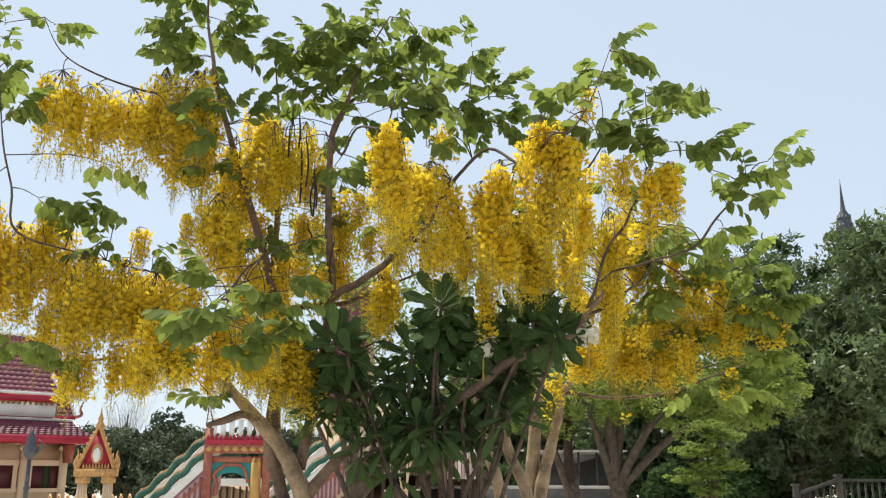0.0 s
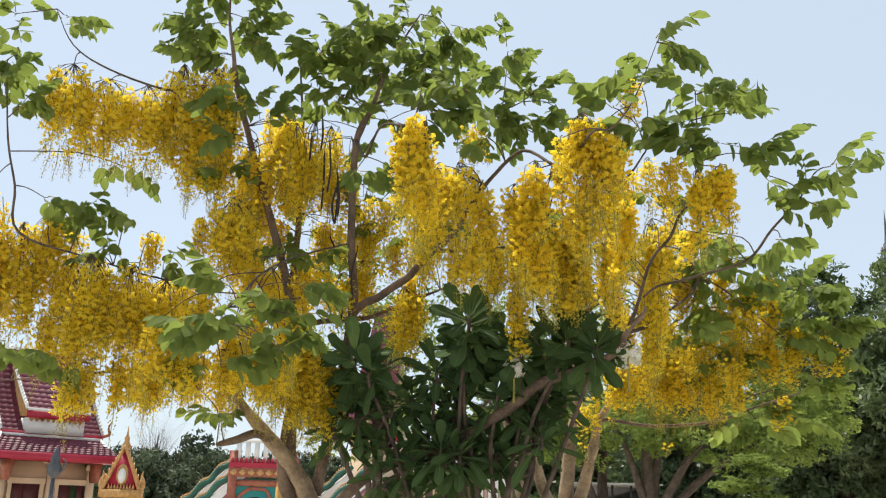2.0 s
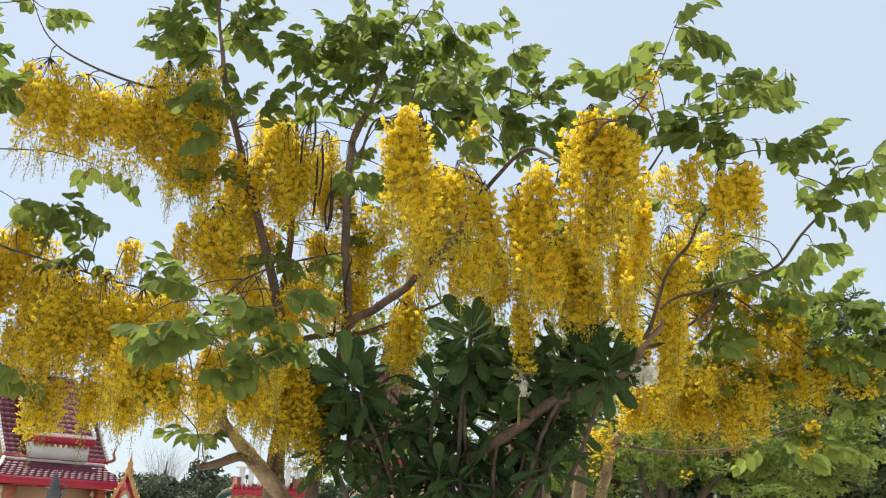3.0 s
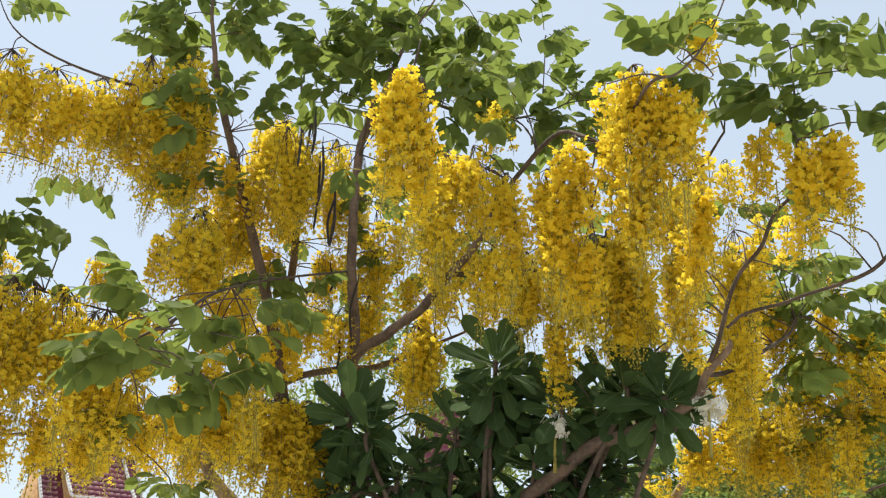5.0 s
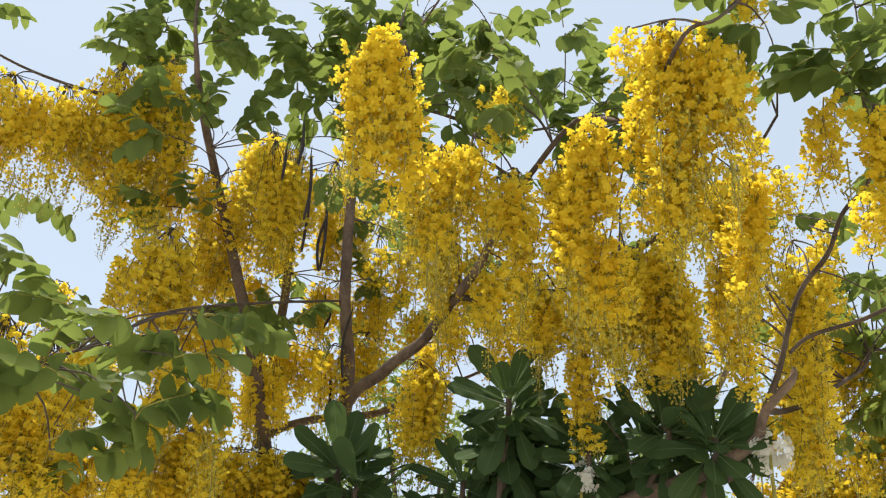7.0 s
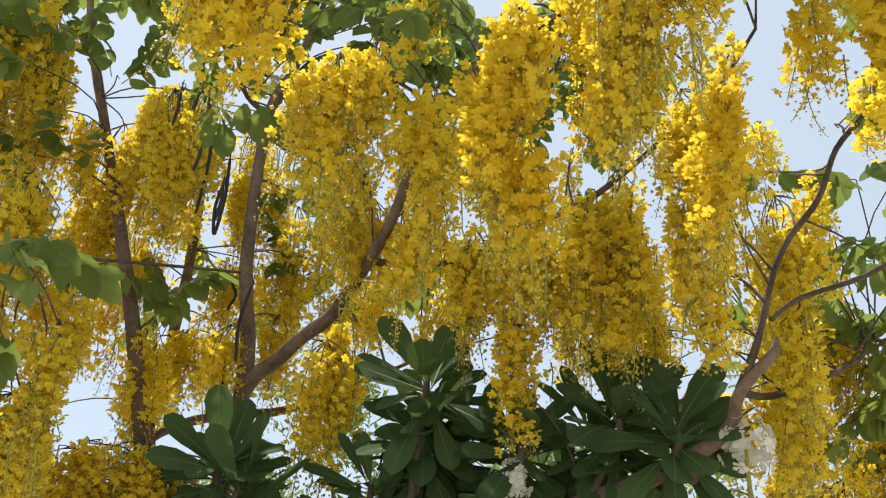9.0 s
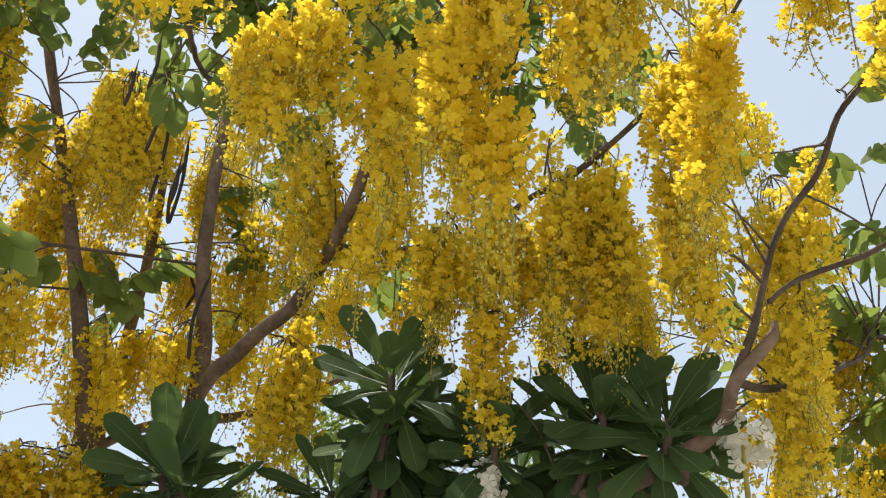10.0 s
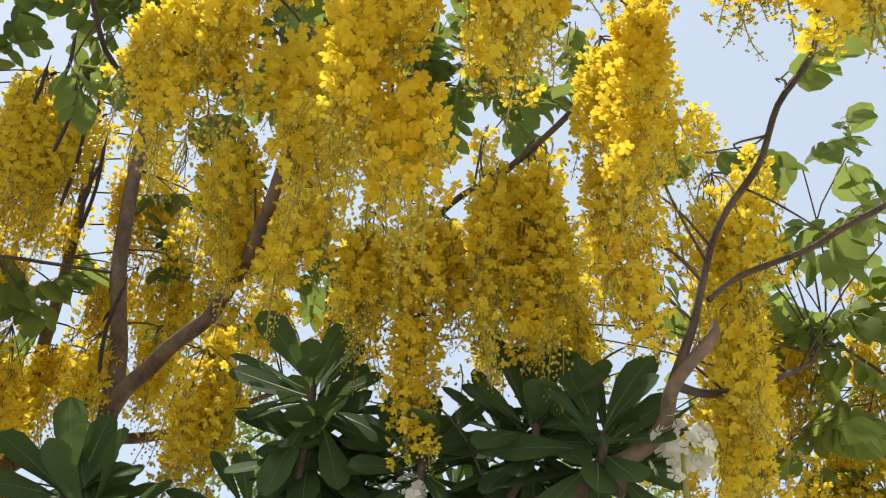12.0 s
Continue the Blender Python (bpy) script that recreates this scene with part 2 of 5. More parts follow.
def raceme(length, seed, open_share=0.8, width=1.0):
    """A hanging chain of five-petalled flowers on thin stalks, with round buds towards the tip. Growing along -z."""
    r = random.Random(seed)
    green, yellow, buds = Bag(), Bag(), Bag()
    sway = r.uniform(-0.07, 0.07), r.uniform(-0.07, 0.07)

    def axis(s):
        return Vector((sway[0] * s * s + 0.012 * math.sin(5 * s), sway[1] * s * s, -length * s))

    green.tube([(*axis(s), 0.0032 - 0.0019 * s) for s in (0, 0.25, 0.5, 0.75, 1)], 4, steps=1)
    s, i = 0.03, 0
    while s < 0.995:
        p, t = axis(s), i * 2.4 + r.uniform(-0.5, 0.5)
        opened = s < open_share + r.uniform(-0.1, 0.06)
        age = max(0.0, (s - open_share) / max(1 - open_share, 0.05))
        reach = (0.042 if opened else 0.038 * (1 - 0.72 * age)) * r.uniform(0.75, 1.2) * width
        out = Vector((math.cos(t), math.sin(t), r.uniform(-0.7, 0.1))).normalized()
        q = p + out * reach + Vector((0, 0, -0.012 * r.random()))
        side = Vector((-math.sin(t), math.cos(t), 0)) * 0.0013
        green.add([p + side, p - side, q], [(0, 1, 2)])
        if opened:
            n = (out * 0.8 + Vector((0, 0, -0.75)) + Vector((r.uniform(-1, 1), r.uniform(-1, 1), r.uniform(-1, 1))) * 0.5).normalized()
            u = n.orthogonal().normalized()
            w = n.cross(u)
            size, spin, cup = r.uniform(0.0145, 0.0185), r.random() * 6, r.uniform(0.15, 0.95)
            green.add([q - n * 0.002 + u * 0.0035, q - n * 0.002 - u * 0.002 + w * 0.003, q - n * 0.002 - u * 0.002 - w * 0.003, q - n * 0.008], [(0, 1, 3), (1, 2, 3), (2, 0, 3)])
            for k in range(5):
                g = spin + k * 1.2566 + r.uniform(-0.18, 0.18)
                d = u * math.cos(g) + w * math.sin(g)
                e, lift, z = n.cross(d), cup + r.uniform(-0.25, 0.25), size * r.uniform(0.85, 1.12)
                mid = q + d * z * 0.62 + n * z * lift * 0.28
                end = q + d * z * 1.12 + n * z * lift * 0.75
                yellow.add([q, mid - e * z * 0.42, mid + e * z * 0.42, end + e * z * 0.27, end - e * z * 0.27], [(0, 2, 1), (1, 2, 3, 4)])
            s += r.uniform(0.0085, 0.0115) / length
        else:
            b = (0.0082 - 0.0054 * min(age, 1)) * r.uniform(0.85, 1.1)
            buds.add([q + Vector(o) * b for o in ((1, 0, 0), (-1, 0, 0), (0, 1, 0), (0, -1, 0), (0, 0, 1), (0, 0, -1.2))],
                     [(0, 2, 4), (2, 1, 4), (1, 3, 4), (3, 0, 4), (2, 0, 5), (1, 2, 5), (3, 1, 5), (0, 3, 5)])
            s += r.uniform(0.007, 0.010) / length
        i += 1
    g, y = len(green.f), len(yellow.f)
    green.add(yellow.v, yellow.f)
    green.add(buds.v, buds.f)
    return green, [0] * g + [1] * y + [2] * len(buds.f)


def with_slots(bag, name, materials, slots, smooth=False):
    me = bag.mesh(name, *materials, smooth=smooth)
    me.polygons.foreach_set("material_index", slots)
    return me


def joined(name, items, materials):
    """Many placed copies of (bag, slots) as one mesh: items are (bag, slots, matrix)."""
    v, f, s = [], [], []
    for bag, slots, m in items:
        a = np.array(m)
        p = np.array(bag.v) @ a[:3, :3].T + a[:3, 3]
        k = sum(len(q) for q in v)
        v.append(p)
        f += [tuple(i + k for i in q) for q in bag.f]
        s += slots
    me = bpy.data.meshes.new(name)
    me.from_pydata(np.concatenate(v).tolist(), [], f)
    for m in materials:
        me.materials.append(m)
    me.polygons.foreach_set("material_index", s)
    me.update()
    return me


RACEME_LENGTHS = (0.18, 0.26, 0.34, 0.42, 0.50)
RACEMES = {}
for n_len in RACEME_LENGTHS:
    RACEMES[n_len] = []
    for k in range(6):
        bag, slots = raceme(n_len, int(n_len * 100) + 7 * k, (0.97, 0.9, 0.8, 0.66, 0.42, 0.12)[k], (1.0, 1.1, 0.95, 1.05, 1.0, 1.1)[k])
        RACEMES[n_len].append((bag, slots, with_slots(bag, "flower_raceme", (STALK, PETAL, BUD), slots)))
LEAVES, SUNLIT_LEAVES = [], []
for k in range(7):
    bag, cut = compound_leaf((4, 5, 4, 5, 5, 3, 4)[k], (0.25, 0.30, 0.23, 0.31, 0.27, 0.18, 0.25)[k], k)
    slots = [0] * cut + [1] * (len(bag.f) - cut)
    LEAVES.append((bag, slots, with_slots(bag, "compound_leaf", (STALK, LEAF), slots, True)))
    SUNLIT_LEAVES.append((bag, slots, with_slots(bag, "compound_leaf", (STALK, LEAF_SUNLIT), slots, True)))

# ---- ground ----
gb = Bag()
N = 40
for i in range(N + 1):
    for j in range(N + 1):
        x, y = -400 + 800 * i / N, -300 + 900 * j / N
        gb.v.append((x, y, -0.02 + 0.05 * noise.noise(Vector((x, y, 0)) * 0.05)))
gb.f = [(i * (N + 1) + j, (i + 1) * (N + 1) + j, (i + 1) * (N + 1) + j + 1, i * (N + 1) + j + 1) for i in range(N) for j in range(N)]
ground = tagged(new("ground", gb.mesh("ground", GROUND_BOUNCE)), "dry sandy temple ground, lightened to bounce light upward", "ground", kind="structure")

# ---- the golden shower trees ----
cassia = thing("cassia_tree", (0, 0, 0), "golden shower tree hung with long yellow flower chains", "tree", "flowering trees")
cassia_back = thing("cassia_tree", (0, 0, 0), "second golden shower tree with twin pale trunks", "tree", "flowering trees")
CHAINS, FRONDS_PER = 290, 78
NODES = {cassia: [], cassia_back: []}
BLOOMS = {cassia: [], cassia_back: []}
FRONDS = {cassia: [], cassia_back: []}


def limb(name, pts, tree):
    part(name, Bag().tube([(*q[:3], q[3] * 0.76) for q in pts], 12, 0.18, 5), BARK_SUNLIT if name == "trunk" else BARK if pts[0][3] > 0.026 else BARK_DARK, tree)
    NODES[tree] += [Vector(q[:3]) for q in smooth_path(pts, 4)[3:]]


def twig(bag, a, b, r0, r1):
    mid = (a + b) / 2 + Vector((rng.uniform(-1, 1), rng.uniform(-1, 1), rng.uniform(0.2, 1))) * 0.12 * (a - b).length
    bag.tube([(*a, r0), (*mid, (r0 + r1) / 2), (*b, r1)], 5, 0.1, 3)


def nearest(tree, p):
    return min(NODES[tree], key=lambda q: (q - p).length + (0.5 * max(q.z - p.z - 0.1, 0)))


def blossom(tree, rows):
    """Hangs flower chains in bunches: x, y, z of the bunch's top, its half width, its height, how thick it is."""
    for x, y, z, wide, tall, thick in rows:
        c = Vector((x, y, z))
        sprig = Bag()
        twig(sprig, nearest(tree, c), c, 0.005, 0.003)
        reach = max(wide - 0.015, 0.015)
        for k in range(max(1, round(CHAINS * thick * wide * tall))):
            want = max(0.15, min(tall * 1.05, rng.uniform(0.26, 0.46)))
            a, q = rng.uniform(0, 6.283), rng.random() ** 0.4
            drop = max(tall - want, 0.0) * rng.random() ** 0.75
            dome = min(1.0, 0.7 + 1.5 * drop / max(tall, 0.1))
            taper = 1.0 - 0.2 * max(0.0, (drop + want) / max(tall, 0.1) - 0.8) / 0.2
            p = c + Vector((reach * q * math.cos(a) * dome * taper, reach * q * math.sin(a) * dome * taper, -drop + 0.03 * (1 - q)))
            if k % 2 == 0:
                twig(sprig, c + Vector((0, 0, 0.01)), p, 0.003, 0.002)
            size = min(RACEME_LENGTHS, key=lambda v: abs(v - want))
            late = rng.random() < 0.15 + (0.2 if drop + want > 0.85 * tall else 0.0)
            m = pose(*p, rng.uniform(-7, 7), rng.uniform(-7, 7), rng.uniform(0, 360)) @ Matrix.Diagonal((1, 1, want / size, 1))
            BLOOMS[tree].append((rng.choice(RACEMES[size][3:5] if late else RACEMES[size][:3]), m))
            if rng.random() < 0.2 and tall > 0.25:
                tail = Matrix.Translation((rng.uniform(-0.3, 0.3) * wide, rng.uniform(-0.3, 0.3) * wide, drop - tall + 0.12 * rng.random()))
                BLOOMS[tree].append((RACEMES[0.18 if k % 2 else 0.26][5], tail @ m))
        part("twig", sprig, BARK_DARK, tree)


def foliage(tree, rows):
    """Feather leaves in sprays: x, y, z of the middle, half width, half height, how thick it is."""
    for x, y, z, wide, high, thick in rows:
        c = Vector((x, y, z))
        a = nearest(tree, c)
        sprig = Bag()
        twig(sprig, a, c, 0.005, 0.003)
        away = (c - a).normalized()
        core, rise = max(wide - 0.13, 0.04), max(high - 0.06, 0.04)
        for k in range(max(2, round(FRONDS_PER * thick * (wide + 0.08) * (high + 0.08)))):
            d = Vector((rng.gauss(0, 1), rng.gauss(0, 1), rng.gauss(0, 0.8))).normalized()
            p = c + Vector((d.x * core, d.y * core, d.z * rise)) * rng.uniform(0.2, 1.0)
            if k % 2:
                twig(sprig, c, p, 0.003, 0.002)
            h = d * 0.8 + away * 0.5
            m = pose(*p, rng.uniform(-35, 35), rng.uniform(-60, 25), math.degrees(math.atan2(h.y, h.x)) + rng.uniform(-40, 40))
            FRONDS[tree].append((rng.choice(LEAVES if tree is cassia else SUNLIT_LEAVES), m))
        part("twig", sprig, BARK_DARK, tree)


limb("trunk", [(-1.16, 8.3, 0.21, 0.17), (-1.19, 8.3, 0.94, 0.13), (-1.22, 8.3, 1.31, 0.115), (-1.4, 8.2, 1.7, 0.085), (-1.64, 8.1, 1.99, 0.075), (-1.87, 8.05, 2.25, 0.05), (-1.98, 8.05, 2.47, 0.035), (-2.21, 8.05, 2.59, 0.02)], cassia)
limb("limb", [(-1.3, 8.35, 1.03, 0.08), (-1.45, 8.3, 1.46, 0.072), (-1.53, 8.2, 1.79, 0.06), (-1.46, 8.15, 2.57, 0.055), (-1.49, 8.0, 2.99, 0.05), (-1.65, 7.9, 3.59, 0.045), (-1.84, 7.8, 4.19, 0.038), (-2.02, 7.6, 4.86, 0.032), (-2.05, 7.5, 5.12, 0.022), (-2.12, 7.5, 5.51, 0.014), (-2.13, 7.5, 6.2, 0.006)], cassia)
limb("limb", [(-1.47, 8.35, 1.46, 0.07), (-1.56, 8.4, 2.69, 0.05), (-1.64, 8.45, 3.04, 0.045), (-1.61, 8.45, 3.35, 0.042), (-1.58, 8.4, 4.0, 0.035), (-1.58, 8.3, 4.74, 0.022), (-1.63, 8.2, 5.4, 0.008)], cassia)
limb("limb", [(-1.26, 8.3, 1.55, 0.06), (-1.07, 8.15, 2.53, 0.06), (-1.0, 8.05, 3.02, 0.055), (-1.0, 8.0, 3.31, 0.048), (-1.02, 7.85, 3.68, 0.042), (-1.0, 7.75, 4.45, 0.036), (-0.88, 7.7, 4.72, 0.026), (-0.73, 7.6, 5.11, 0.016), (-0.48, 7.5, 5.51, 0.007)], cassia)
limb("limb", [(-1.0, 8.05, 3.01, 0.05), (-0.9, 7.95, 3.08, 0.046), (-0.76, 7.82, 3.11, 0.044), (-0.63, 7.73, 3.18, 0.042), (-0.51, 7.68, 3.25, 0.04), (-0.43, 7.62, 3.33, 0.038), (-0.33, 7.5, 3.4, 0.035), (-0.22, 7.3, 3.43, 0.032), (-0.12, 7.1, 3.47, 0.028), (-0.07, 7.0, 3.54, 0.024), (0.0, 6.95, 3.65, 0.016), (0.06, 6.85, 3.75, 0.01)], cassia)
limb("limb", [(-1.67, 8.45, 2.87, 0.03), (-1.46, 8.45, 2.99, 0.032), (-1.19, 8.4, 3.03, 0.034), (-0.9, 8.4, 3.06, 0.03), (-0.58, 8.4, 3.19, 0.02), (-0.22, 8.4, 3.35, 0.01)], cassia)
limb("limb", [(-1.18, 8.3, 1.34, 0.075), (-0.9, 8.15, 1.64, 0.06), (-0.63, 8.05, 1.8, 0.055), (-0.21, 7.9, 1.95, 0.058), (0.24, 7.7, 2.18, 0.055), (0.54, 7.55, 2.4, 0.05), (0.83, 7.4, 2.49, 0.046), (1.08, 7.25, 2.61, 0.032), (1.13, 7.15, 2.73, 0.028), (1.24, 7.1, 2.85, 0.024), (1.26, 7.1, 2.91, 0.014)], cassia)
limb("limb", [(1.13, 7.15, 2.74, 0.023), (1.2, 7.1, 2.91, 0.017), (1.28, 7.1, 3.17, 0.015), (1.35, 7.1, 3.31, 0.015), (1.44, 7.0, 3.41, 0.015), (1.5, 6.9, 3.56, 0.014), (1.58, 6.7, 3.64, 0.012), (1.52, 6.4, 3.85, 0.01), (1.5, 6.3, 4.21, 0.004)], cassia)
limb("limb", [(1.25, 7.1, 2.98, 0.012), (1.35, 7.1, 3.06, 0.012), (1.53, 7.0, 3.09, 0.013), (1.61, 6.9, 3.1, 0.012), (1.86, 6.6, 3.13, 0.013), (2.01, 6.5, 3.32, 0.011), (2.17, 6.4, 3.5, 0.008), (2.28, 6.4, 3.68, 0.004)], cassia)
limb("limb", [(1.13, 7.15, 2.73, 0.02), (1.29, 7.4, 2.81, 0.018), (1.57, 7.8, 3.03, 0.016), (1.83, 8.1, 3.24, 0.014), (2.05, 8.3, 3.41, 0.01), (2.75, 8.6, 2.98, 0.005)], cassia)
limb("limb", [(-1.87, 8.05, 2.25, 0.03), (-2.0, 8.1, 2.55, 0.024), (-2.42, 8.1, 2.54, 0.02), (-2.88, 8.0, 2.49, 0.016), (-3.29, 7.8, 2.41, 0.012), (-3.67, 7.6, 2.34, 0.006)], cassia)
limb("limb", [(-2.02, 7.55, 4.44, 0.018), (-2.24, 7.4, 4.75, 0.015), (-2.47, 7.2, 4.64, 0.013), (-2.88, 7.0, 4.72, 0.01), (-3.09, 6.8, 4.82, 0.007), (-3.21, 6.7, 5.07, 0.003)], cassia)
limb("limb", [(-1.65, 8.0, 3.52, 0.008), (-1.95, 7.6, 3.33, 0.007), (-2.26, 7.4, 3.11, 0.008), (-2.82, 7.0, 3.18, 0.009), (-3.23, 6.7, 3.28, 0.012), (-3.26, 6.6, 3.6, 0.011), (-3.37, 6.6, 3.97, 0.009), (-3.47, 6.6, 4.58, 0.005)], cassia)
limb("limb", [(-1.02, 7.9, 3.59, 0.01), (-1.3, 7.2, 3.28, 0.009), (-1.43, 6.6, 2.99, 0.009), (-1.49, 6.2, 2.7, 0.01), (-1.59, 5.9, 2.49, 0.006)], cassia)
limb("limb", [(-0.03, 6.97, 3.6, 0.022), (0.12, 6.85, 3.78, 0.019), (0.35, 6.6, 3.91, 0.016), (0.58, 6.2, 3.64, 0.013), (0.73, 5.8, 3.71, 0.011), (0.84, 5.7, 3.7, 0.008), (1.0, 5.8, 3.95, 0.006), (1.15, 5.8, 4.33, 0.003)], cassia)
limb("limb", [(-1.0, 7.75, 4.45, 0.02), (-0.82, 7.0, 4.01, 0.014), (-0.64, 6.4, 4.0, 0.011), (-0.4, 6.0, 3.85, 0.009), (-0.34, 6.0, 4.11, 0.004)], cassia)
limb("limb", [(-0.3, 7.45, 3.41, 0.022), (-0.04, 7.5, 3.42, 0.018), (0.3, 7.4, 3.44, 0.016), (0.49, 7.3, 3.53, 0.016), (0.66, 7.2, 3.57, 0.016), (0.91, 7.0, 3.69, 0.014), (1.09, 6.8, 3.77, 0.012), (1.23, 6.7, 3.96, 0.008)], cassia)
limb("limb", [(-1.0, 7.75, 4.45, 0.024), (-0.76, 7.8, 4.87, 0.018), (-0.14, 8.0, 4.79, 0.014), (0.34, 8.2, 4.99, 0.008), (0.56, 8.2, 5.17, 0.004)], cassia)
limb("limb", [(-1.60, 8.1, 1.96, 0.06), (-1.73, 8.05, 2.01, 0.048), (-1.89, 8.0, 1.95, 0.042), (-2.02, 7.95, 1.91, 0.024)], cassia)
limb("trunk", [(0.84, 9.6, 0.17, 0.12), (0.89, 9.6, 1.29, 0.1), (0.94, 9.6, 1.85, 0.085), (0.97, 9.6, 2.14, 0.075), (1.03, 9.5, 2.53, 0.06), (1.0, 9.4, 3.11, 0.045), (1.27, 9.3, 3.57, 0.03), (1.51, 9.2, 4.03, 0.012)], cassia_back)
limb("trunk", [(0.86, 9.5, 0.18, 0.1), (0.97, 9.5, 1.29, 0.09), (1.08, 9.5, 1.73, 0.075), (1.16, 9.4, 2.06, 0.062), (1.23, 9.3, 2.34, 0.045), (1.56, 9.1, 2.83, 0.03), (1.96, 9.0, 3.27, 0.02), (2.36, 8.9, 3.77, 0.008)], cassia_back)
limb("limb", [(1.18, 9.4, 2.07, 0.05), (1.23, 9.3, 2.3, 0.024), (1.66, 9.2, 2.25, 0.02), (2.2, 9.1, 2.29, 0.018), (2.6, 9.0, 2.43, 0.014), (3.05, 8.9, 2.58, 0.006)], cassia_back)
limb("limb", [(2.2, 9.1, 2.29, 0.012), (2.55, 9.1, 2.52, 0.01), (2.81, 9.0, 2.59, 0.006)], cassia_back)
limb("limb", [(1.56, 9.1, 2.83, 0.02), (1.98, 9.0, 2.7, 0.016), (2.41, 8.9, 2.85, 0.012), (2.84, 8.8, 3.11, 0.005)], cassia_back)
blossom(cassia, [  # upper left
    (-3.06, 6.80, 4.65, 0.20, 0.68, 1),
    (-2.83, 6.95, 4.60, 0.21, 0.64, 1),
    (-2.59, 7.10, 4.62, 0.18, 0.65, 1),
    (-2.37, 7.25, 4.89, 0.18, 0.92, 1),
    (-2.13, 7.35, 4.90, 0.21, 1.04, 1),
    (-2.21, 7.30, 4.29, 0.11, 0.50, 0.6),
    (-2.00, 7.50, 4.32, 0.09, 0.67, 0.3),
    (-1.86, 7.25, 3.75, 0.25, 0.74, 1.1),
    (-2.11, 7.30, 3.59, 0.08, 0.34, 0.6),
    (-1.82, 7.60, 4.29, 0.11, 0.42, 0.45),
    (-1.74, 7.80, 4.45, 0.07, 0.52, 0.4),
    (-2.16, 7.20, 4.68, 0.11, 0.58, 0.3),
])
blossom(cassia, [  # lower left
    (-3.53, 6.75, 3.66, 0.22, 1.02, 1),
    (-3.31, 6.90, 3.41, 0.17, 0.87, 1),
    (-3.14, 7.10, 3.56, 0.22, 0.85, 1),
    (-2.90, 7.30, 3.30, 0.20, 0.79, 0.9),
    (-2.61, 7.60, 3.18, 0.25, 0.63, 0.8),
    (-2.52, 7.40, 3.50, 0.11, 0.32, 0.8),
    (-2.98, 7.00, 2.77, 0.21, 0.44, 0.7),
    (-2.94, 7.20, 2.36, 0.11, 0.31, 0.6),
    (-2.44, 7.50, 2.47, 0.21, 0.34, 0.8),
    (-2.16, 7.40, 3.13, 0.11, 0.38, 0.4),
])
blossom(cassia, [  # left hang
    (-1.29, 6.90, 2.87, 0.11, 0.49, 0.9),
    (-1.50, 8.00, 3.39, 0.15, 0.67, 0.6),
    (-1.33, 7.00, 2.48, 0.09, 0.25, 0.8),
    (-2.40, 7.40, 2.44, 0.13, 0.30, 0.8),
    (-2.78, 7.00, 2.39, 0.19, 0.34, 0.8),
    (-1.80, 7.30, 2.71, 0.15, 0.41, 0.8),
    (-1.51, 7.20, 2.62, 0.19, 0.45, 0.9),
    (-1.31, 7.90, 2.65, 0.23, 0.44, 0.8),
    (-1.25, 7.90, 2.66, 0.19, 0.52, 0.9),
    (-1.23, 7.95, 2.70, 0.18, 0.71, 0.9),
    (-1.51, 7.80, 2.53, 0.15, 0.38, 0.7),
    (-1.78, 7.10, 2.52, 0.18, 0.26, 0.7),
    (-1.59, 6.90, 2.45, 0.13, 0.24, 0.8),
    (-1.98, 6.80, 2.52, 0.14, 0.34, 0.8),
])
blossom(cassia, [  # inner left
    (-2.02, 7.20, 4.86, 0.16, 0.69, 0.5),
    (-1.50, 7.65, 4.55, 0.12, 0.74, 0.49),
    (-1.36, 7.75, 4.63, 0.12, 0.91, 0.66),
    (-1.30, 7.90, 4.49, 0.14, 0.48, 0.33),
    (-2.01, 7.30, 4.65, 0.12, 0.53, 0.5),
    (-1.96, 7.60, 4.33, 0.16, 0.44, 0.55),
    (-1.89, 7.90, 4.52, 0.12, 0.81, 0.41),
    (-1.71, 8.10, 4.92, 0.22, 0.70, 0.57),
    (-2.00, 8.00, 4.16, 0.15, 0.64, 0.66),
    (-1.61, 7.40, 3.32, 0.14, 0.55, 0.74),
    (-1.94, 8.20, 3.69, 0.11, 0.62, 0.41),
    (-1.61, 8.40, 3.59, 0.16, 0.68, 0.41),
    (-1.65, 8.30, 4.35, 0.17, 0.51, 0.33),
    (-1.32, 8.40, 3.46, 0.14, 0.37, 0.33),
    (-1.45, 7.60, 2.63, 0.20, 0.21, 0.74),
])
blossom(cassia, [  # inner left more
    (-1.90, 8.30, 4.30, 0.10, 0.93, 0.49),
    (-1.56, 7.80, 4.68, 0.18, 0.59, 0.74),
])
blossom(cassia, [  # centre left
    (-0.42, 5.78, 3.73, 0.09, 0.57, 1.1),
    (-0.30, 5.85, 3.79, 0.08, 0.80, 1),
    (-0.37, 5.80, 3.79, 0.09, 0.31, 0.6),
    (-1.09, 8.00, 3.35, 0.10, 0.44, 0.8),
    (-0.97, 8.30, 3.54, 0.10, 0.54, 0.8),
    (-0.56, 7.85, 3.20, 0.19, 0.59, 1),
    (-0.96, 8.30, 4.21, 0.11, 0.56, 0.5),
    (-0.77, 8.40, 4.21, 0.13, 0.52, 0.4),
    (-0.49, 7.90, 3.32, 0.11, 0.36, 0.7),
    (-1.34, 8.40, 4.86, 0.12, 1.08, 0.55),
    (-1.46, 8.50, 3.62, 0.13, 0.49, 0.5),
    (-1.30, 8.60, 4.94, 0.09, 0.63, 0.35),
    (-1.16, 8.50, 4.80, 0.10, 0.89, 0.4),
])
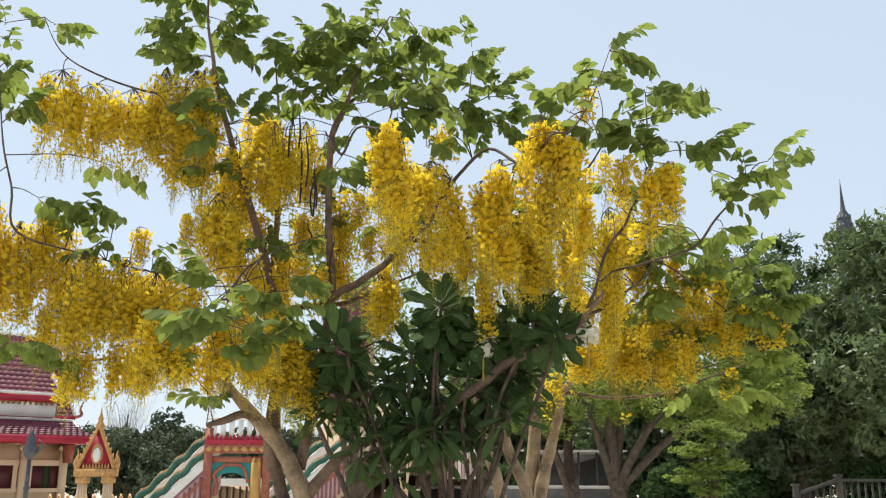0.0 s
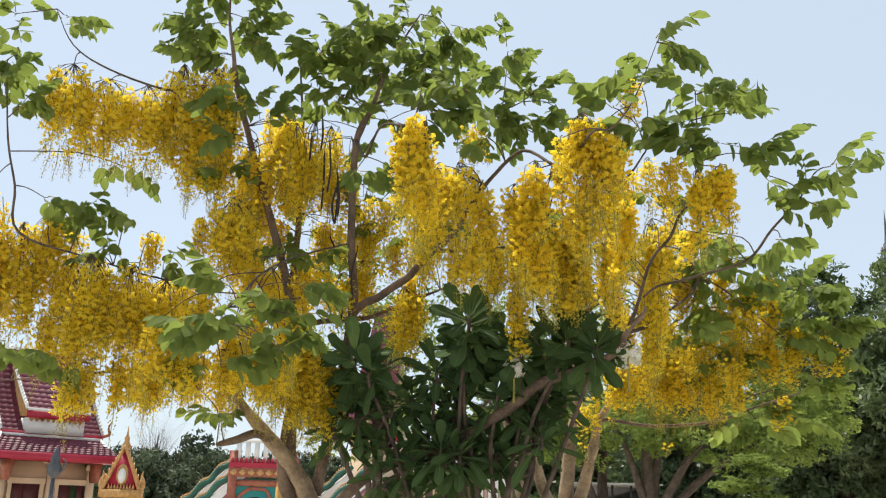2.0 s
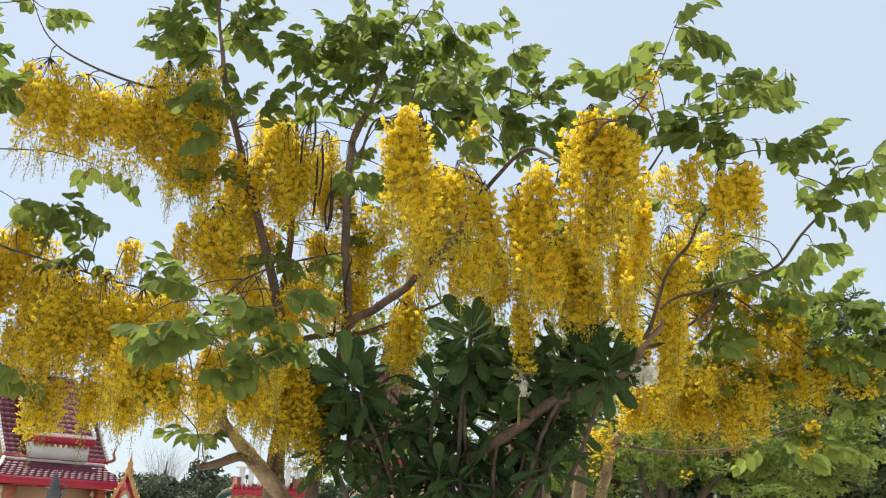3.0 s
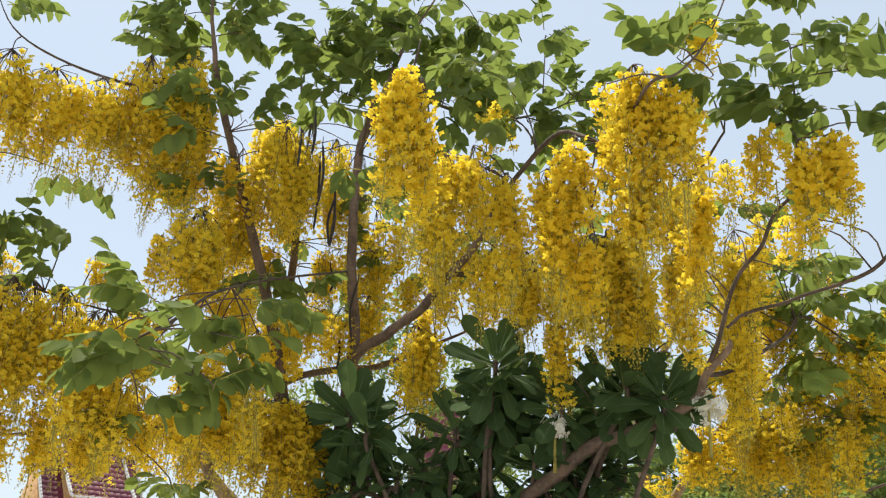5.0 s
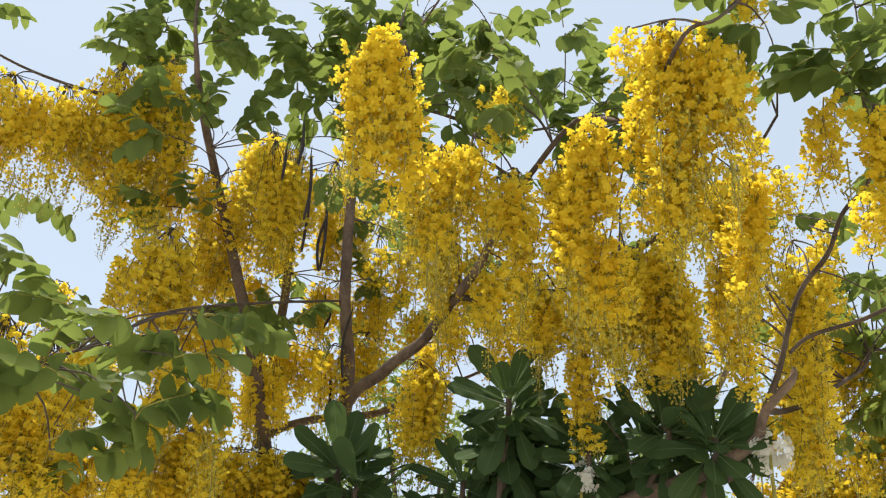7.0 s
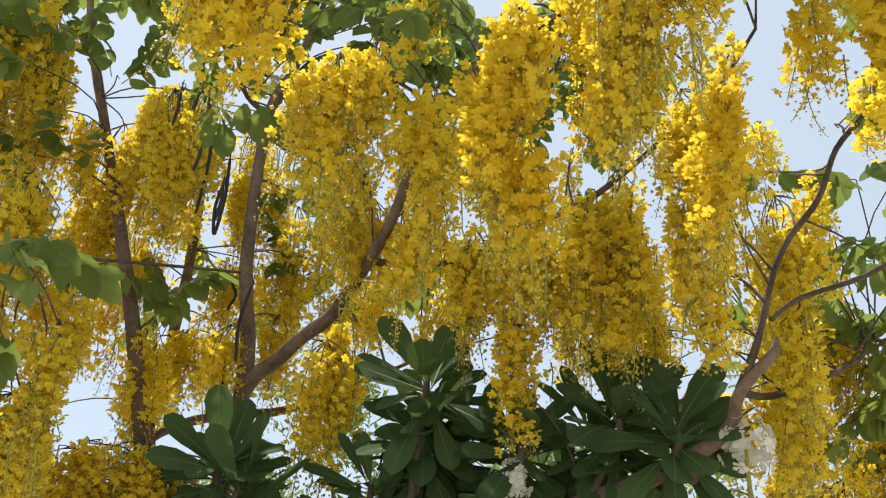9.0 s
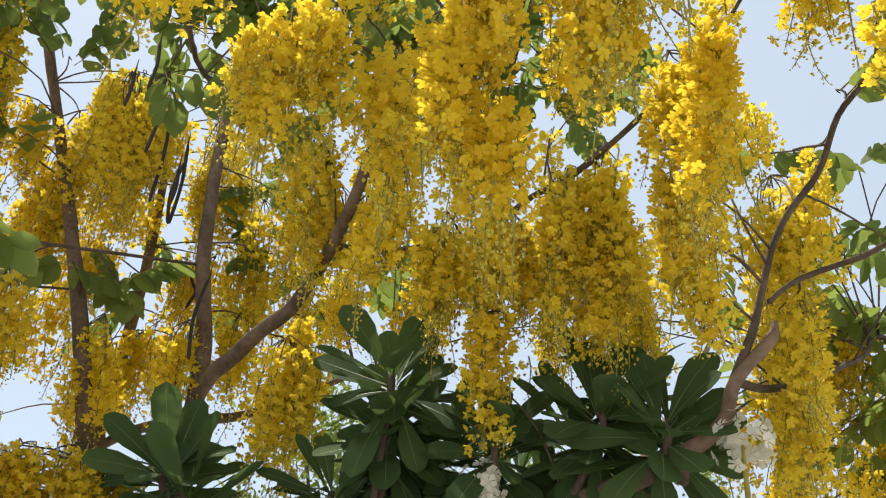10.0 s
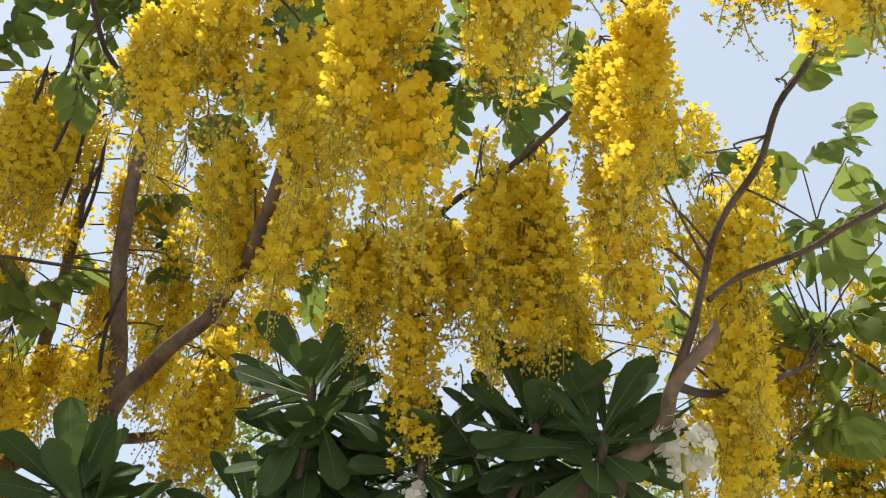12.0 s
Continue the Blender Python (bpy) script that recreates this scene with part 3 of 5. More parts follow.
blossom(cassia, [  # centre
    (-0.25, 6.50, 3.73, 0.08, 0.61, 0.9),
    (-0.10, 6.45, 3.75, 0.10, 0.50, 0.9),
    (0.06, 6.60, 3.66, 0.09, 0.47, 0.7),
    (-0.33, 7.50, 3.75, 0.14, 0.49, 0.6),
    (0.00, 7.10, 3.42, 0.14, 0.38, 0.6),
    (-0.34, 6.50, 3.67, 0.08, 0.40, 0.9),
    (-0.25, 6.60, 3.80, 0.09, 0.31, 0.6),
    (-0.41, 7.40, 3.95, 0.13, 0.51, 0.7),
    (0.10, 6.55, 3.45, 0.06, 0.42, 0.9),
    (-0.14, 7.30, 3.56, 0.07, 0.43, 0.7),
    (-0.39, 7.50, 3.66, 0.08, 0.36, 0.6),
    (-0.01, 6.60, 4.09, 0.17, 0.28, 0.35),
])
blossom(cassia, [  # long centre
    (0.41, 6.25, 3.69, 0.10, 0.55, 1.1),
    (0.28, 6.35, 3.56, 0.09, 0.49, 1.1),
    (0.36, 6.50, 3.32, 0.11, 0.40, 1),
    (0.32, 6.25, 3.38, 0.07, 0.46, 1),
    (0.46, 6.30, 3.14, 0.07, 0.33, 1),
    (0.17, 7.25, 3.35, 0.10, 0.33, 1.1),
    (0.38, 7.25, 3.44, 0.15, 0.50, 1.2),
    (0.36, 7.30, 3.04, 0.11, 0.32, 1.1),
    (0.36, 7.30, 2.80, 0.06, 0.24, 1),
    (0.16, 7.40, 3.53, 0.10, 0.49, 0.6),
])
blossom(cassia, [  # right crown
    (0.68, 5.95, 3.90, 0.11, 0.53, 1.2),
    (0.85, 5.98, 3.88, 0.12, 0.62, 1.2),
    (0.72, 6.05, 3.50, 0.13, 0.47, 1.1),
    (0.70, 6.10, 3.27, 0.10, 0.31, 0.8),
    (0.53, 5.60, 3.59, 0.05, 0.23, 0.5),
    (0.57, 6.20, 3.69, 0.07, 0.36, 0.7),
    (0.62, 6.40, 3.44, 0.11, 0.25, 0.5),
    (0.60, 7.15, 3.53, 0.08, 0.57, 1),
    (0.76, 7.20, 3.52, 0.11, 0.60, 1),
    (0.88, 7.60, 3.17, 0.06, 0.23, 0.9),
    (0.63, 7.20, 3.59, 0.07, 0.52, 1),
    (0.76, 7.20, 3.69, 0.10, 0.54, 1),
    (0.72, 7.25, 3.23, 0.10, 0.39, 1.1),
    (0.56, 7.50, 4.00, 0.07, 0.28, 0.4),
])
blossom(cassia, [  # right
    (0.96, 6.75, 3.72, 0.08, 0.50, 0.9),
    (1.03, 6.70, 3.66, 0.12, 0.51, 1),
    (0.98, 6.85, 3.29, 0.14, 0.34, 1),
    (1.03, 6.90, 3.07, 0.06, 0.28, 0.9),
    (1.02, 6.40, 3.45, 0.11, 0.34, 0.9),
    (0.99, 6.50, 3.24, 0.08, 0.31, 0.9),
    (0.95, 6.85, 3.12, 0.08, 0.28, 1),
    (1.01, 6.90, 2.93, 0.07, 0.24, 0.8),
    (1.52, 7.40, 3.76, 0.09, 0.31, 0.5),
    (1.40, 7.30, 3.45, 0.08, 0.42, 0.7),
    (1.37, 7.30, 3.09, 0.09, 0.40, 0.8),
    (1.36, 7.40, 2.81, 0.08, 0.34, 0.9),
    (1.11, 6.50, 3.70, 0.13, 0.24, 0.3),
    (1.00, 8.00, 3.31, 0.09, 0.20, 0.6),
])
blossom(cassia, [  # far right
    (1.58, 6.10, 3.61, 0.13, 0.39, 0.8),
    (1.33, 6.30, 3.73, 0.14, 0.34, 0.4),
    (1.43, 6.10, 3.58, 0.08, 0.51, 1),
    (1.34, 6.20, 3.70, 0.10, 0.20, 0.4),
    (0.98, 5.90, 4.08, 0.10, 0.23, 0.6),
    (1.32, 6.00, 3.15, 0.07, 0.21, 0.6),
    (1.41, 6.00, 3.15, 0.06, 0.16, 0.6),
    (1.39, 7.40, 3.67, 0.17, 0.63, 0.5),
    (1.43, 7.60, 3.38, 0.10, 0.78, 0.6),
])
blossom(cassia, [  # behind
    (-1.25, 8.50, 3.98, 0.15, 0.48, 0.5),
    (-0.40, 8.20, 3.61, 0.17, 0.29, 0.6),
    (-0.06, 8.20, 3.60, 0.17, 0.42, 0.6),
    (1.44, 7.80, 4.33, 0.10, 0.43, 0.4),
    (1.47, 8.00, 3.82, 0.12, 0.57, 0.5),
    (0.53, 8.40, 3.54, 0.09, 0.28, 0.5),
    (0.56, 7.60, 3.79, 0.05, 0.72, 0.7),
    (0.95, 8.20, 3.61, 0.08, 0.35, 0.6),
    (-0.69, 8.40, 3.71, 0.08, 0.30, 0.8),
    (-1.36, 8.40, 3.91, 0.09, 0.38, 0.6),
    (-1.75, 8.50, 3.47, 0.09, 0.45, 0.8),
    (-1.49, 8.40, 3.48, 0.13, 0.34, 0.8),
    (1.41, 8.40, 3.62, 0.09, 0.23, 0.4),
    (1.86, 8.60, 3.49, 0.11, 0.33, 0.4),
])
blossom(cassia, [  # left low
    (-2.12, 6.70, 2.69, 0.15, 0.49, 0.9),
    (-1.91, 6.80, 2.89, 0.14, 0.37, 0.7),
    (-1.53, 6.90, 2.92, 0.12, 0.42, 0.8),
    (-2.77, 6.90, 3.17, 0.21, 0.87, 1),
    (-2.49, 7.00, 3.14, 0.19, 0.76, 1),
    (-2.27, 7.10, 3.04, 0.17, 0.64, 0.8),
    (-2.50, 7.10, 2.46, 0.15, 0.36, 0.8),
    (-2.70, 8.20, 2.59, 0.20, 0.38, 0.7),
    (-2.36, 8.20, 2.64, 0.16, 0.40, 0.6),
    (-2.05, 8.20, 2.59, 0.21, 0.40, 0.7),
    (-1.55, 7.70, 2.62, 0.20, 0.43, 0.9),
    (-1.31, 7.90, 2.40, 0.22, 0.38, 0.8),
    (-2.06, 7.20, 2.61, 0.18, 0.45, 0.8),
    (-1.59, 7.20, 2.69, 0.20, 0.45, 0.9),
    (-1.34, 7.80, 2.69, 0.19, 0.43, 0.8),
])
blossom(cassia, [  # behind low
    (-0.95, 8.40, 3.84, 0.20, 0.41, 0.7),
    (-0.55, 8.40, 3.80, 0.20, 0.30, 0.6),
    (-0.10, 7.40, 4.09, 0.22, 0.55, 0.6),
    (0.09, 7.80, 3.67, 0.23, 0.37, 0.6),
    (1.49, 8.20, 3.53, 0.14, 0.38, 0.6),
    (-1.72, 8.00, 4.35, 0.22, 0.55, 0.7),
    (-1.75, 8.20, 3.86, 0.20, 0.35, 0.5),
    (0.72, 7.60, 3.58, 0.29, 0.58, 0.7),
    (-2.44, 7.80, 3.23, 0.21, 0.40, 0.6),
    (-1.86, 8.00, 4.07, 0.13, 0.48, 0.6),
    (1.57, 8.40, 3.36, 0.22, 0.43, 0.7),
    (1.30, 8.40, 3.15, 0.16, 0.37, 0.6),
])
blossom(cassia_back, [  # back right
    (1.36, 8.90, 2.85, 0.17, 0.55, 0.47),
    (1.72, 9.00, 3.04, 0.23, 0.67, 0.52),
    (2.01, 8.90, 3.13, 0.20, 0.72, 0.52),
    (2.21, 8.90, 2.69, 0.14, 0.38, 0.47),
    (2.37, 8.80, 3.00, 0.20, 0.44, 0.42),
    (2.37, 8.80, 2.67, 0.11, 0.32, 0.42),
    (2.64, 8.70, 2.93, 0.17, 0.33, 0.42),
    (2.15, 8.60, 3.35, 0.28, 0.44, 0.32),
    (1.84, 8.50, 3.50, 0.14, 0.44, 0.32),
    (2.59, 8.70, 3.43, 0.20, 0.45, 0.26),
    (2.77, 8.80, 2.51, 0.09, 0.27, 0.42),
    (3.24, 8.60, 2.91, 0.13, 0.22, 0.32),
    (3.00, 8.60, 3.19, 0.23, 0.44, 0.18),
    (1.11, 9.20, 2.56, 0.12, 0.50, 0.37),
    (2.64, 8.60, 3.69, 0.14, 0.28, 0.21),
])
blossom(cassia_back, [  # back right more
    (1.79, 9.00, 2.09, 0.06, 0.11, 0.26),
])
blossom(cassia_back, [  # back spray
    (1.93, 8.50, 3.66, 0.11, 0.39, 0.8),
    (2.19, 8.50, 3.55, 0.11, 0.39, 0.8),
    (2.40, 8.50, 3.44, 0.11, 0.38, 0.8),
    (2.63, 8.60, 3.30, 0.11, 0.38, 0.7),
    (2.83, 8.60, 3.08, 0.11, 0.33, 0.7),
    (2.08, 8.70, 3.21, 0.14, 0.39, 0.7),
    (3.03, 8.60, 2.86, 0.11, 0.21, 0.6),
    (2.24, 8.40, 3.80, 0.11, 0.28, 0.6),
    (1.67, 8.30, 3.67, 0.11, 0.38, 0.7),
    (2.59, 8.70, 2.98, 0.11, 0.33, 0.8),
    (2.38, 8.70, 3.15, 0.11, 0.38, 0.7),
    (2.81, 8.70, 2.71, 0.09, 0.22, 0.7),
])
blossom(cassia_back, [  # back low
    (2.74, 8.60, 2.88, 0.13, 0.24, 0.6),
    (3.12, 8.50, 2.80, 0.08, 0.16, 0.6),
    (2.50, 8.60, 3.12, 0.10, 0.34, 0.5),
    (2.69, 8.70, 2.39, 0.08, 0.19, 0.6),
    (1.89, 8.80, 2.89, 0.18, 0.58, 0.5),
    (2.14, 8.80, 2.65, 0.10, 0.38, 0.5),
    (1.62, 8.90, 3.10, 0.13, 0.60, 0.5),
    (2.42, 8.80, 2.91, 0.18, 0.29, 0.44),
    (1.77, 8.80, 2.84, 0.18, 0.44, 0.5),
    (1.38, 8.90, 2.77, 0.14, 0.38, 0.5),
    (2.18, 8.60, 2.81, 0.26, 0.43, 0.33),
    (1.58, 8.30, 3.13, 0.17, 0.47, 0.5),
    (1.85, 8.40, 2.87, 0.15, 0.31, 0.33),
    (1.90, 8.60, 3.61, 0.10, 0.34, 0.17),
    (2.17, 8.40, 3.91, 0.14, 0.18, 0.17),
])
blossom(cassia_back, [  # back low more
    (1.88, 8.60, 3.06, 0.09, 0.20, 0.39),
    (2.08, 8.60, 2.96, 0.16, 0.15, 0.28),
    (1.88, 8.50, 3.57, 0.17, 0.35, 0.19),
])

foliage(cassia, [  # dark column
    (-2.36, 7.45, 5.09, 0.16, 0.13, 0.9),
    (-2.31, 7.50, 5.40, 0.27, 0.27, 1.2),
    (-1.97, 7.55, 5.48, 0.24, 0.30, 1.2),
    (-1.88, 7.50, 5.23, 0.13, 0.19, 0.8),
    (-2.09, 7.50, 5.12, 0.21, 0.16, 0.8),
    (-2.19, 7.50, 5.91, 0.31, 0.28, 1.2),
    (-2.38, 7.50, 5.79, 0.17, 0.28, 0.9),
    (-1.93, 7.50, 5.85, 0.16, 0.27, 0.9),
    (-2.17, 7.50, 6.43, 0.29, 0.29, 1),
    (-1.79, 7.20, 4.49, 0.15, 0.11, 0.5),
    (-1.95, 7.10, 4.40, 0.15, 0.15, 0.8),
    (-2.22, 6.90, 4.35, 0.13, 0.13, 0.7),
    (-1.83, 7.00, 4.18, 0.16, 0.11, 0.35),
])
foliage(cassia, [  # far left
    (-3.46, 6.70, 4.68, 0.15, 0.25, 1),
    (-3.20, 6.80, 5.08, 0.18, 0.18, 0.6),
    (-3.33, 6.60, 4.20, 0.22, 0.19, 0.9),
    (-3.47, 6.60, 4.97, 0.10, 0.20, 0.8),
    (-3.65, 6.50, 4.39, 0.30, 0.40, 1),
])
foliage(cassia, [  # crown
    (-1.32, 7.60, 5.22, 0.19, 0.29, 1.35),
    (-1.25, 7.70, 4.88, 0.24, 0.21, 1.22),
    (-1.00, 7.60, 5.39, 0.27, 0.24, 1.49),
    (-0.65, 7.70, 5.50, 0.32, 0.22, 1.49),
    (-0.23, 7.80, 5.50, 0.22, 0.22, 1.35),
    (-0.83, 7.60, 5.00, 0.31, 0.26, 1.35),
    (-0.42, 7.50, 5.01, 0.31, 0.21, 1.49),
    (-0.41, 7.40, 4.59, 0.30, 0.17, 1.22),
    (-0.72, 7.60, 4.57, 0.20, 0.15, 0.81),
    (-0.12, 7.70, 4.72, 0.21, 0.21, 0.94),
])
foliage(cassia, [  # crown behind
    (0.25, 8.20, 5.31, 0.22, 0.17, 1.2),
    (0.52, 8.20, 5.11, 0.22, 0.19, 1.2),
    (0.14, 8.10, 4.83, 0.22, 0.19, 1.08),
    (0.45, 8.00, 4.68, 0.24, 0.16, 1.08),
    (0.77, 8.00, 4.84, 0.16, 0.13, 0.72),
    (0.92, 7.50, 4.58, 0.18, 0.13, 0.84),
    (0.69, 7.80, 4.43, 0.18, 0.13, 0.72),
    (-1.02, 8.50, 4.41, 0.22, 0.22, 0.6),
    (0.08, 6.70, 4.06, 0.16, 0.11, 0.84),
    (-0.09, 6.90, 4.53, 0.21, 0.12, 0.96),
    (-0.34, 7.20, 4.54, 0.16, 0.13, 0.72),
    (0.27, 7.60, 5.22, 0.14, 0.18, 0.84),
])
foliage(cassia, [  # right sprays
    (1.17, 5.85, 4.38, 0.16, 0.08, 0.9),
    (1.00, 5.85, 4.16, 0.12, 0.08, 0.7),
    (1.28, 5.85, 4.29, 0.08, 0.06, 0.5),
    (0.85, 5.70, 3.83, 0.13, 0.06, 0.7),
    (1.01, 5.80, 3.75, 0.16, 0.09, 0.8),
    (1.49, 6.30, 4.26, 0.20, 0.11, 1),
    (1.70, 6.30, 4.26, 0.15, 0.11, 0.9),
    (1.77, 6.30, 4.08, 0.15, 0.11, 0.8),
    (1.44, 6.30, 3.99, 0.19, 0.13, 1),
    (1.64, 6.30, 3.86, 0.19, 0.11, 1),
    (1.88, 6.30, 3.77, 0.15, 0.11, 0.8),
    (0.97, 6.50, 4.30, 0.11, 0.08, 0.5),
    (1.20, 6.60, 4.41, 0.11, 0.08, 0.5),
    (1.39, 6.20, 3.81, 0.15, 0.12, 1),
])
foliage(cassia, [  # far sprays
    (2.38, 6.35, 3.72, 0.15, 0.09, 0.9),
    (2.21, 6.35, 3.61, 0.13, 0.11, 0.8),
    (2.28, 6.35, 3.44, 0.17, 0.11, 0.9),
    (2.03, 6.40, 3.46, 0.13, 0.11, 0.8),
    (2.03, 6.40, 3.24, 0.11, 0.09, 0.5),
    (1.98, 6.40, 3.67, 0.09, 0.09, 0.4),
    (1.51, 6.90, 3.67, 0.11, 0.11, 0.8),
    (1.71, 7.30, 3.34, 0.12, 0.12, 0.9),
    (2.09, 7.90, 4.12, 0.19, 0.11, 0.6),
    (1.86, 7.80, 4.01, 0.13, 0.08, 0.5),
    (2.01, 7.60, 3.49, 0.09, 0.11, 0.6),
    (1.43, 7.60, 3.93, 0.09, 0.07, 0.6),
    (1.72, 7.80, 3.71, 0.10, 0.10, 0.3),
])
foliage(cassia, [  # left boughs
    (-3.18, 6.90, 3.61, 0.17, 0.09, 0.9),
    (-2.94, 7.00, 3.55, 0.19, 0.11, 1),
    (-2.70, 7.20, 3.56, 0.17, 0.10, 0.9),
    (-2.73, 7.10, 3.25, 0.24, 0.12, 0.8),
    (-2.38, 7.30, 3.21, 0.17, 0.12, 0.7),
    (-1.75, 7.50, 4.53, 0.18, 0.13, 0.8),
    (-1.82, 7.50, 4.06, 0.18, 0.20, 0.4),
    (-1.99, 7.40, 3.97, 0.15, 0.20, 0.4),
    (-3.08, 6.60, 2.37, 0.23, 0.10, 1.1),
    (-2.79, 6.70, 2.34, 0.18, 0.08, 0.9),
    (-2.05, 7.00, 2.33, 0.16, 0.14, 0.8),
    (-1.95, 7.80, 2.10, 0.15, 0.12, 1),
    (-2.79, 7.20, 4.00, 0.15, 0.08, 0.5),
])
foliage(cassia, [  # near left
    (-1.30, 6.00, 2.70, 0.19, 0.12, 0.49),
    (-1.45, 5.90, 2.49, 0.19, 0.13, 0.49),
    (-1.10, 6.00, 2.58, 0.19, 0.11, 0.49),
    (-1.24, 5.95, 2.39, 0.19, 0.11, 0.49),
    (-1.66, 6.00, 2.51, 0.16, 0.14, 0.44),
    (-1.52, 6.10, 2.26, 0.20, 0.12, 0.39),
    (-1.11, 6.20, 2.82, 0.16, 0.12, 0.34),
    (-1.33, 5.90, 2.44, 0.20, 0.13, 0.34),
    (-1.53, 5.90, 2.50, 0.17, 0.11, 0.26),
    (-1.12, 5.90, 2.34, 0.12, 0.14, 0.3),
    (-1.04, 6.00, 2.68, 0.17, 0.11, 0.39),
    (-1.51, 6.10, 2.77, 0.14, 0.07, 0.34),
])
foliage(cassia, [  # inner
    (-1.23, 7.60, 3.33, 0.17, 0.15, 0.5),
    (-1.54, 7.70, 3.50, 0.18, 0.18, 0.3),
    (-1.57, 8.20, 3.62, 0.16, 0.13, 0.4),
    (-0.74, 8.60, 4.01, 0.11, 0.11, 0.6),
    (-1.30, 8.60, 3.77, 0.15, 0.23, 0.6),
    (-0.86, 6.90, 3.88, 0.09, 0.07, 0.6),
    (-0.57, 7.30, 3.93, 0.09, 0.12, 0.7),
    (-0.19, 8.00, 3.89, 0.10, 0.15, 0.6),
    (-0.16, 8.20, 4.53, 0.12, 0.17, 0.6),
    (-0.24, 8.40, 3.89, 0.11, 0.11, 0.6),
    (-0.94, 8.50, 3.96, 0.12, 0.12, 0.6),
    (0.52, 8.50, 3.94, 0.11, 0.14, 0.5),
    (1.32, 8.00, 3.65, 0.07, 0.10, 0.6),
    (0.65, 7.60, 4.17, 0.10, 0.10, 0.5),
])
foliage(cassia, [  # far leaves
    (-1.92, 8.80, 3.88, 0.17, 0.20, 0.25),
    (-1.24, 8.80, 4.72, 0.17, 0.20, 0.6),
    (-1.77, 8.80, 4.38, 0.17, 0.21, 0.25),
    (-1.32, 8.80, 3.87, 0.16, 0.19, 0.52),
    (-0.65, 8.90, 3.92, 0.15, 0.19, 0.6),
    (-0.98, 8.80, 5.24, 0.22, 0.26, 0.68),
    (-0.39, 8.30, 5.43, 0.28, 0.17, 0.75),
    (-0.19, 8.80, 4.11, 0.16, 0.20, 0.52),
    (0.49, 8.80, 4.22, 0.13, 0.19, 0.45),
    (-1.06, 8.80, 4.31, 0.14, 0.21, 0.45),
    (1.16, 8.90, 3.70, 0.15, 0.18, 0.45),
    (-2.42, 8.80, 3.19, 0.14, 0.21, 0.38),
])
foliage(cassia_back, [  # second tree
    (2.99, 8.60, 3.27, 0.26, 0.21, 0.85),
    (3.10, 8.60, 2.98, 0.21, 0.21, 0.85),
    (2.76, 8.60, 3.47, 0.26, 0.18, 0.68),
    (2.49, 8.70, 3.29, 0.26, 0.21, 0.51),
    (2.92, 8.60, 3.46, 0.29, 0.20, 0.99),
    (3.16, 8.60, 3.08, 0.20, 0.20, 1.1),
    (2.80, 8.70, 2.98, 0.34, 0.20, 0.88),
    (2.30, 8.90, 2.80, 0.40, 0.23, 0.66),
    (3.11, 8.60, 2.54, 0.20, 0.17, 1.1),
    (2.87, 8.90, 2.30, 0.35, 0.17, 0.88),
    (2.12, 8.40, 3.58, 0.28, 0.22, 0.88),
    (2.41, 8.30, 3.56, 0.22, 0.19, 0.88),
    (1.63, 8.80, 3.17, 0.28, 0.22, 0.66),
    (2.57, 9.00, 2.31, 0.35, 0.14, 0.66),
    (1.81, 8.20, 3.00, 0.20, 0.17, 0.78),
])
foliage(cassia_back, [  # second tree far
    (2.00, 8.60, 3.73, 0.17, 0.17, 0.39),
    (2.10, 8.40, 3.45, 0.16, 0.16, 0.44),
    (1.90, 8.30, 3.79, 0.11, 0.11, 0.39),
    (2.23, 8.40, 3.61, 0.11, 0.17, 0.39),
    (2.06, 8.60, 3.22, 0.19, 0.14, 0.55),
    (2.20, 8.70, 3.05, 0.14, 0.14, 0.55),
    (1.94, 8.80, 3.08, 0.11, 0.14, 0.39),
    (2.15, 8.40, 3.20, 0.24, 0.24, 0.44),
    (1.91, 8.30, 3.47, 0.24, 0.20, 0.39),
])


for tree in (cassia, cassia_back):
    for items, name, mats in ((BLOOMS[tree], "flower_raceme", (STALK, PETAL, BUD)), (FRONDS[tree], "compound_leaf", (STALK, LEAF if tree is cassia else LEAF_SUNLIT))):
        items.sort(key=lambda q: q[1].translation.y)
        for (bag, slots, me), m in items[:300]:
            part(name, me, None, tree, at=m)
        if items[300:]:
            ob = part(name, joined(name, [(b, s, m) for (b, s, _), m in items[300:]], mats), None, tree)
            tagged(ob, kind="stuff")

# seed pods
PODS = [
    (-1.32, 7.4, 4.34, 0.22),
    (-1.24, 7.4, 4.51, 0.3),
    (-1.17, 7.4, 4.28, 0.42),
    (-1.1, 7.6, 3.94, 0.22),
    (-1.26, 7.7, 4.31, 0.5),
    (-1.14, 7.7, 4.14, 0.45),
    (-1.13, 7.7, 4.04, 0.35),
    (-0.96, 7.85, 3.5, 0.4),
    (-1.09, 8.0, 3.17, 0.25),
    (-1.27, 8.3, 3.77, 0.2),
]

for x, y, z, length in PODS:
    b = Bag()
    lean = rng.uniform(-0.04, 0.04)
    b.tube([(0, 0, 0.06, 0.002), (0, 0, 0, 0.004), (lean * 0.3, 0, -0.04, 0.008), (lean, 0.01, -length / 2, 0.0085), (lean * 0.5, 0, -length + 0.03, 0.008), (lean * 0.3, 0, -length, 0.002)], 8, 0.1, 3)
    part("seed_pod", b, POD, cassia, "long dark seed pod", pose(x, y, z))

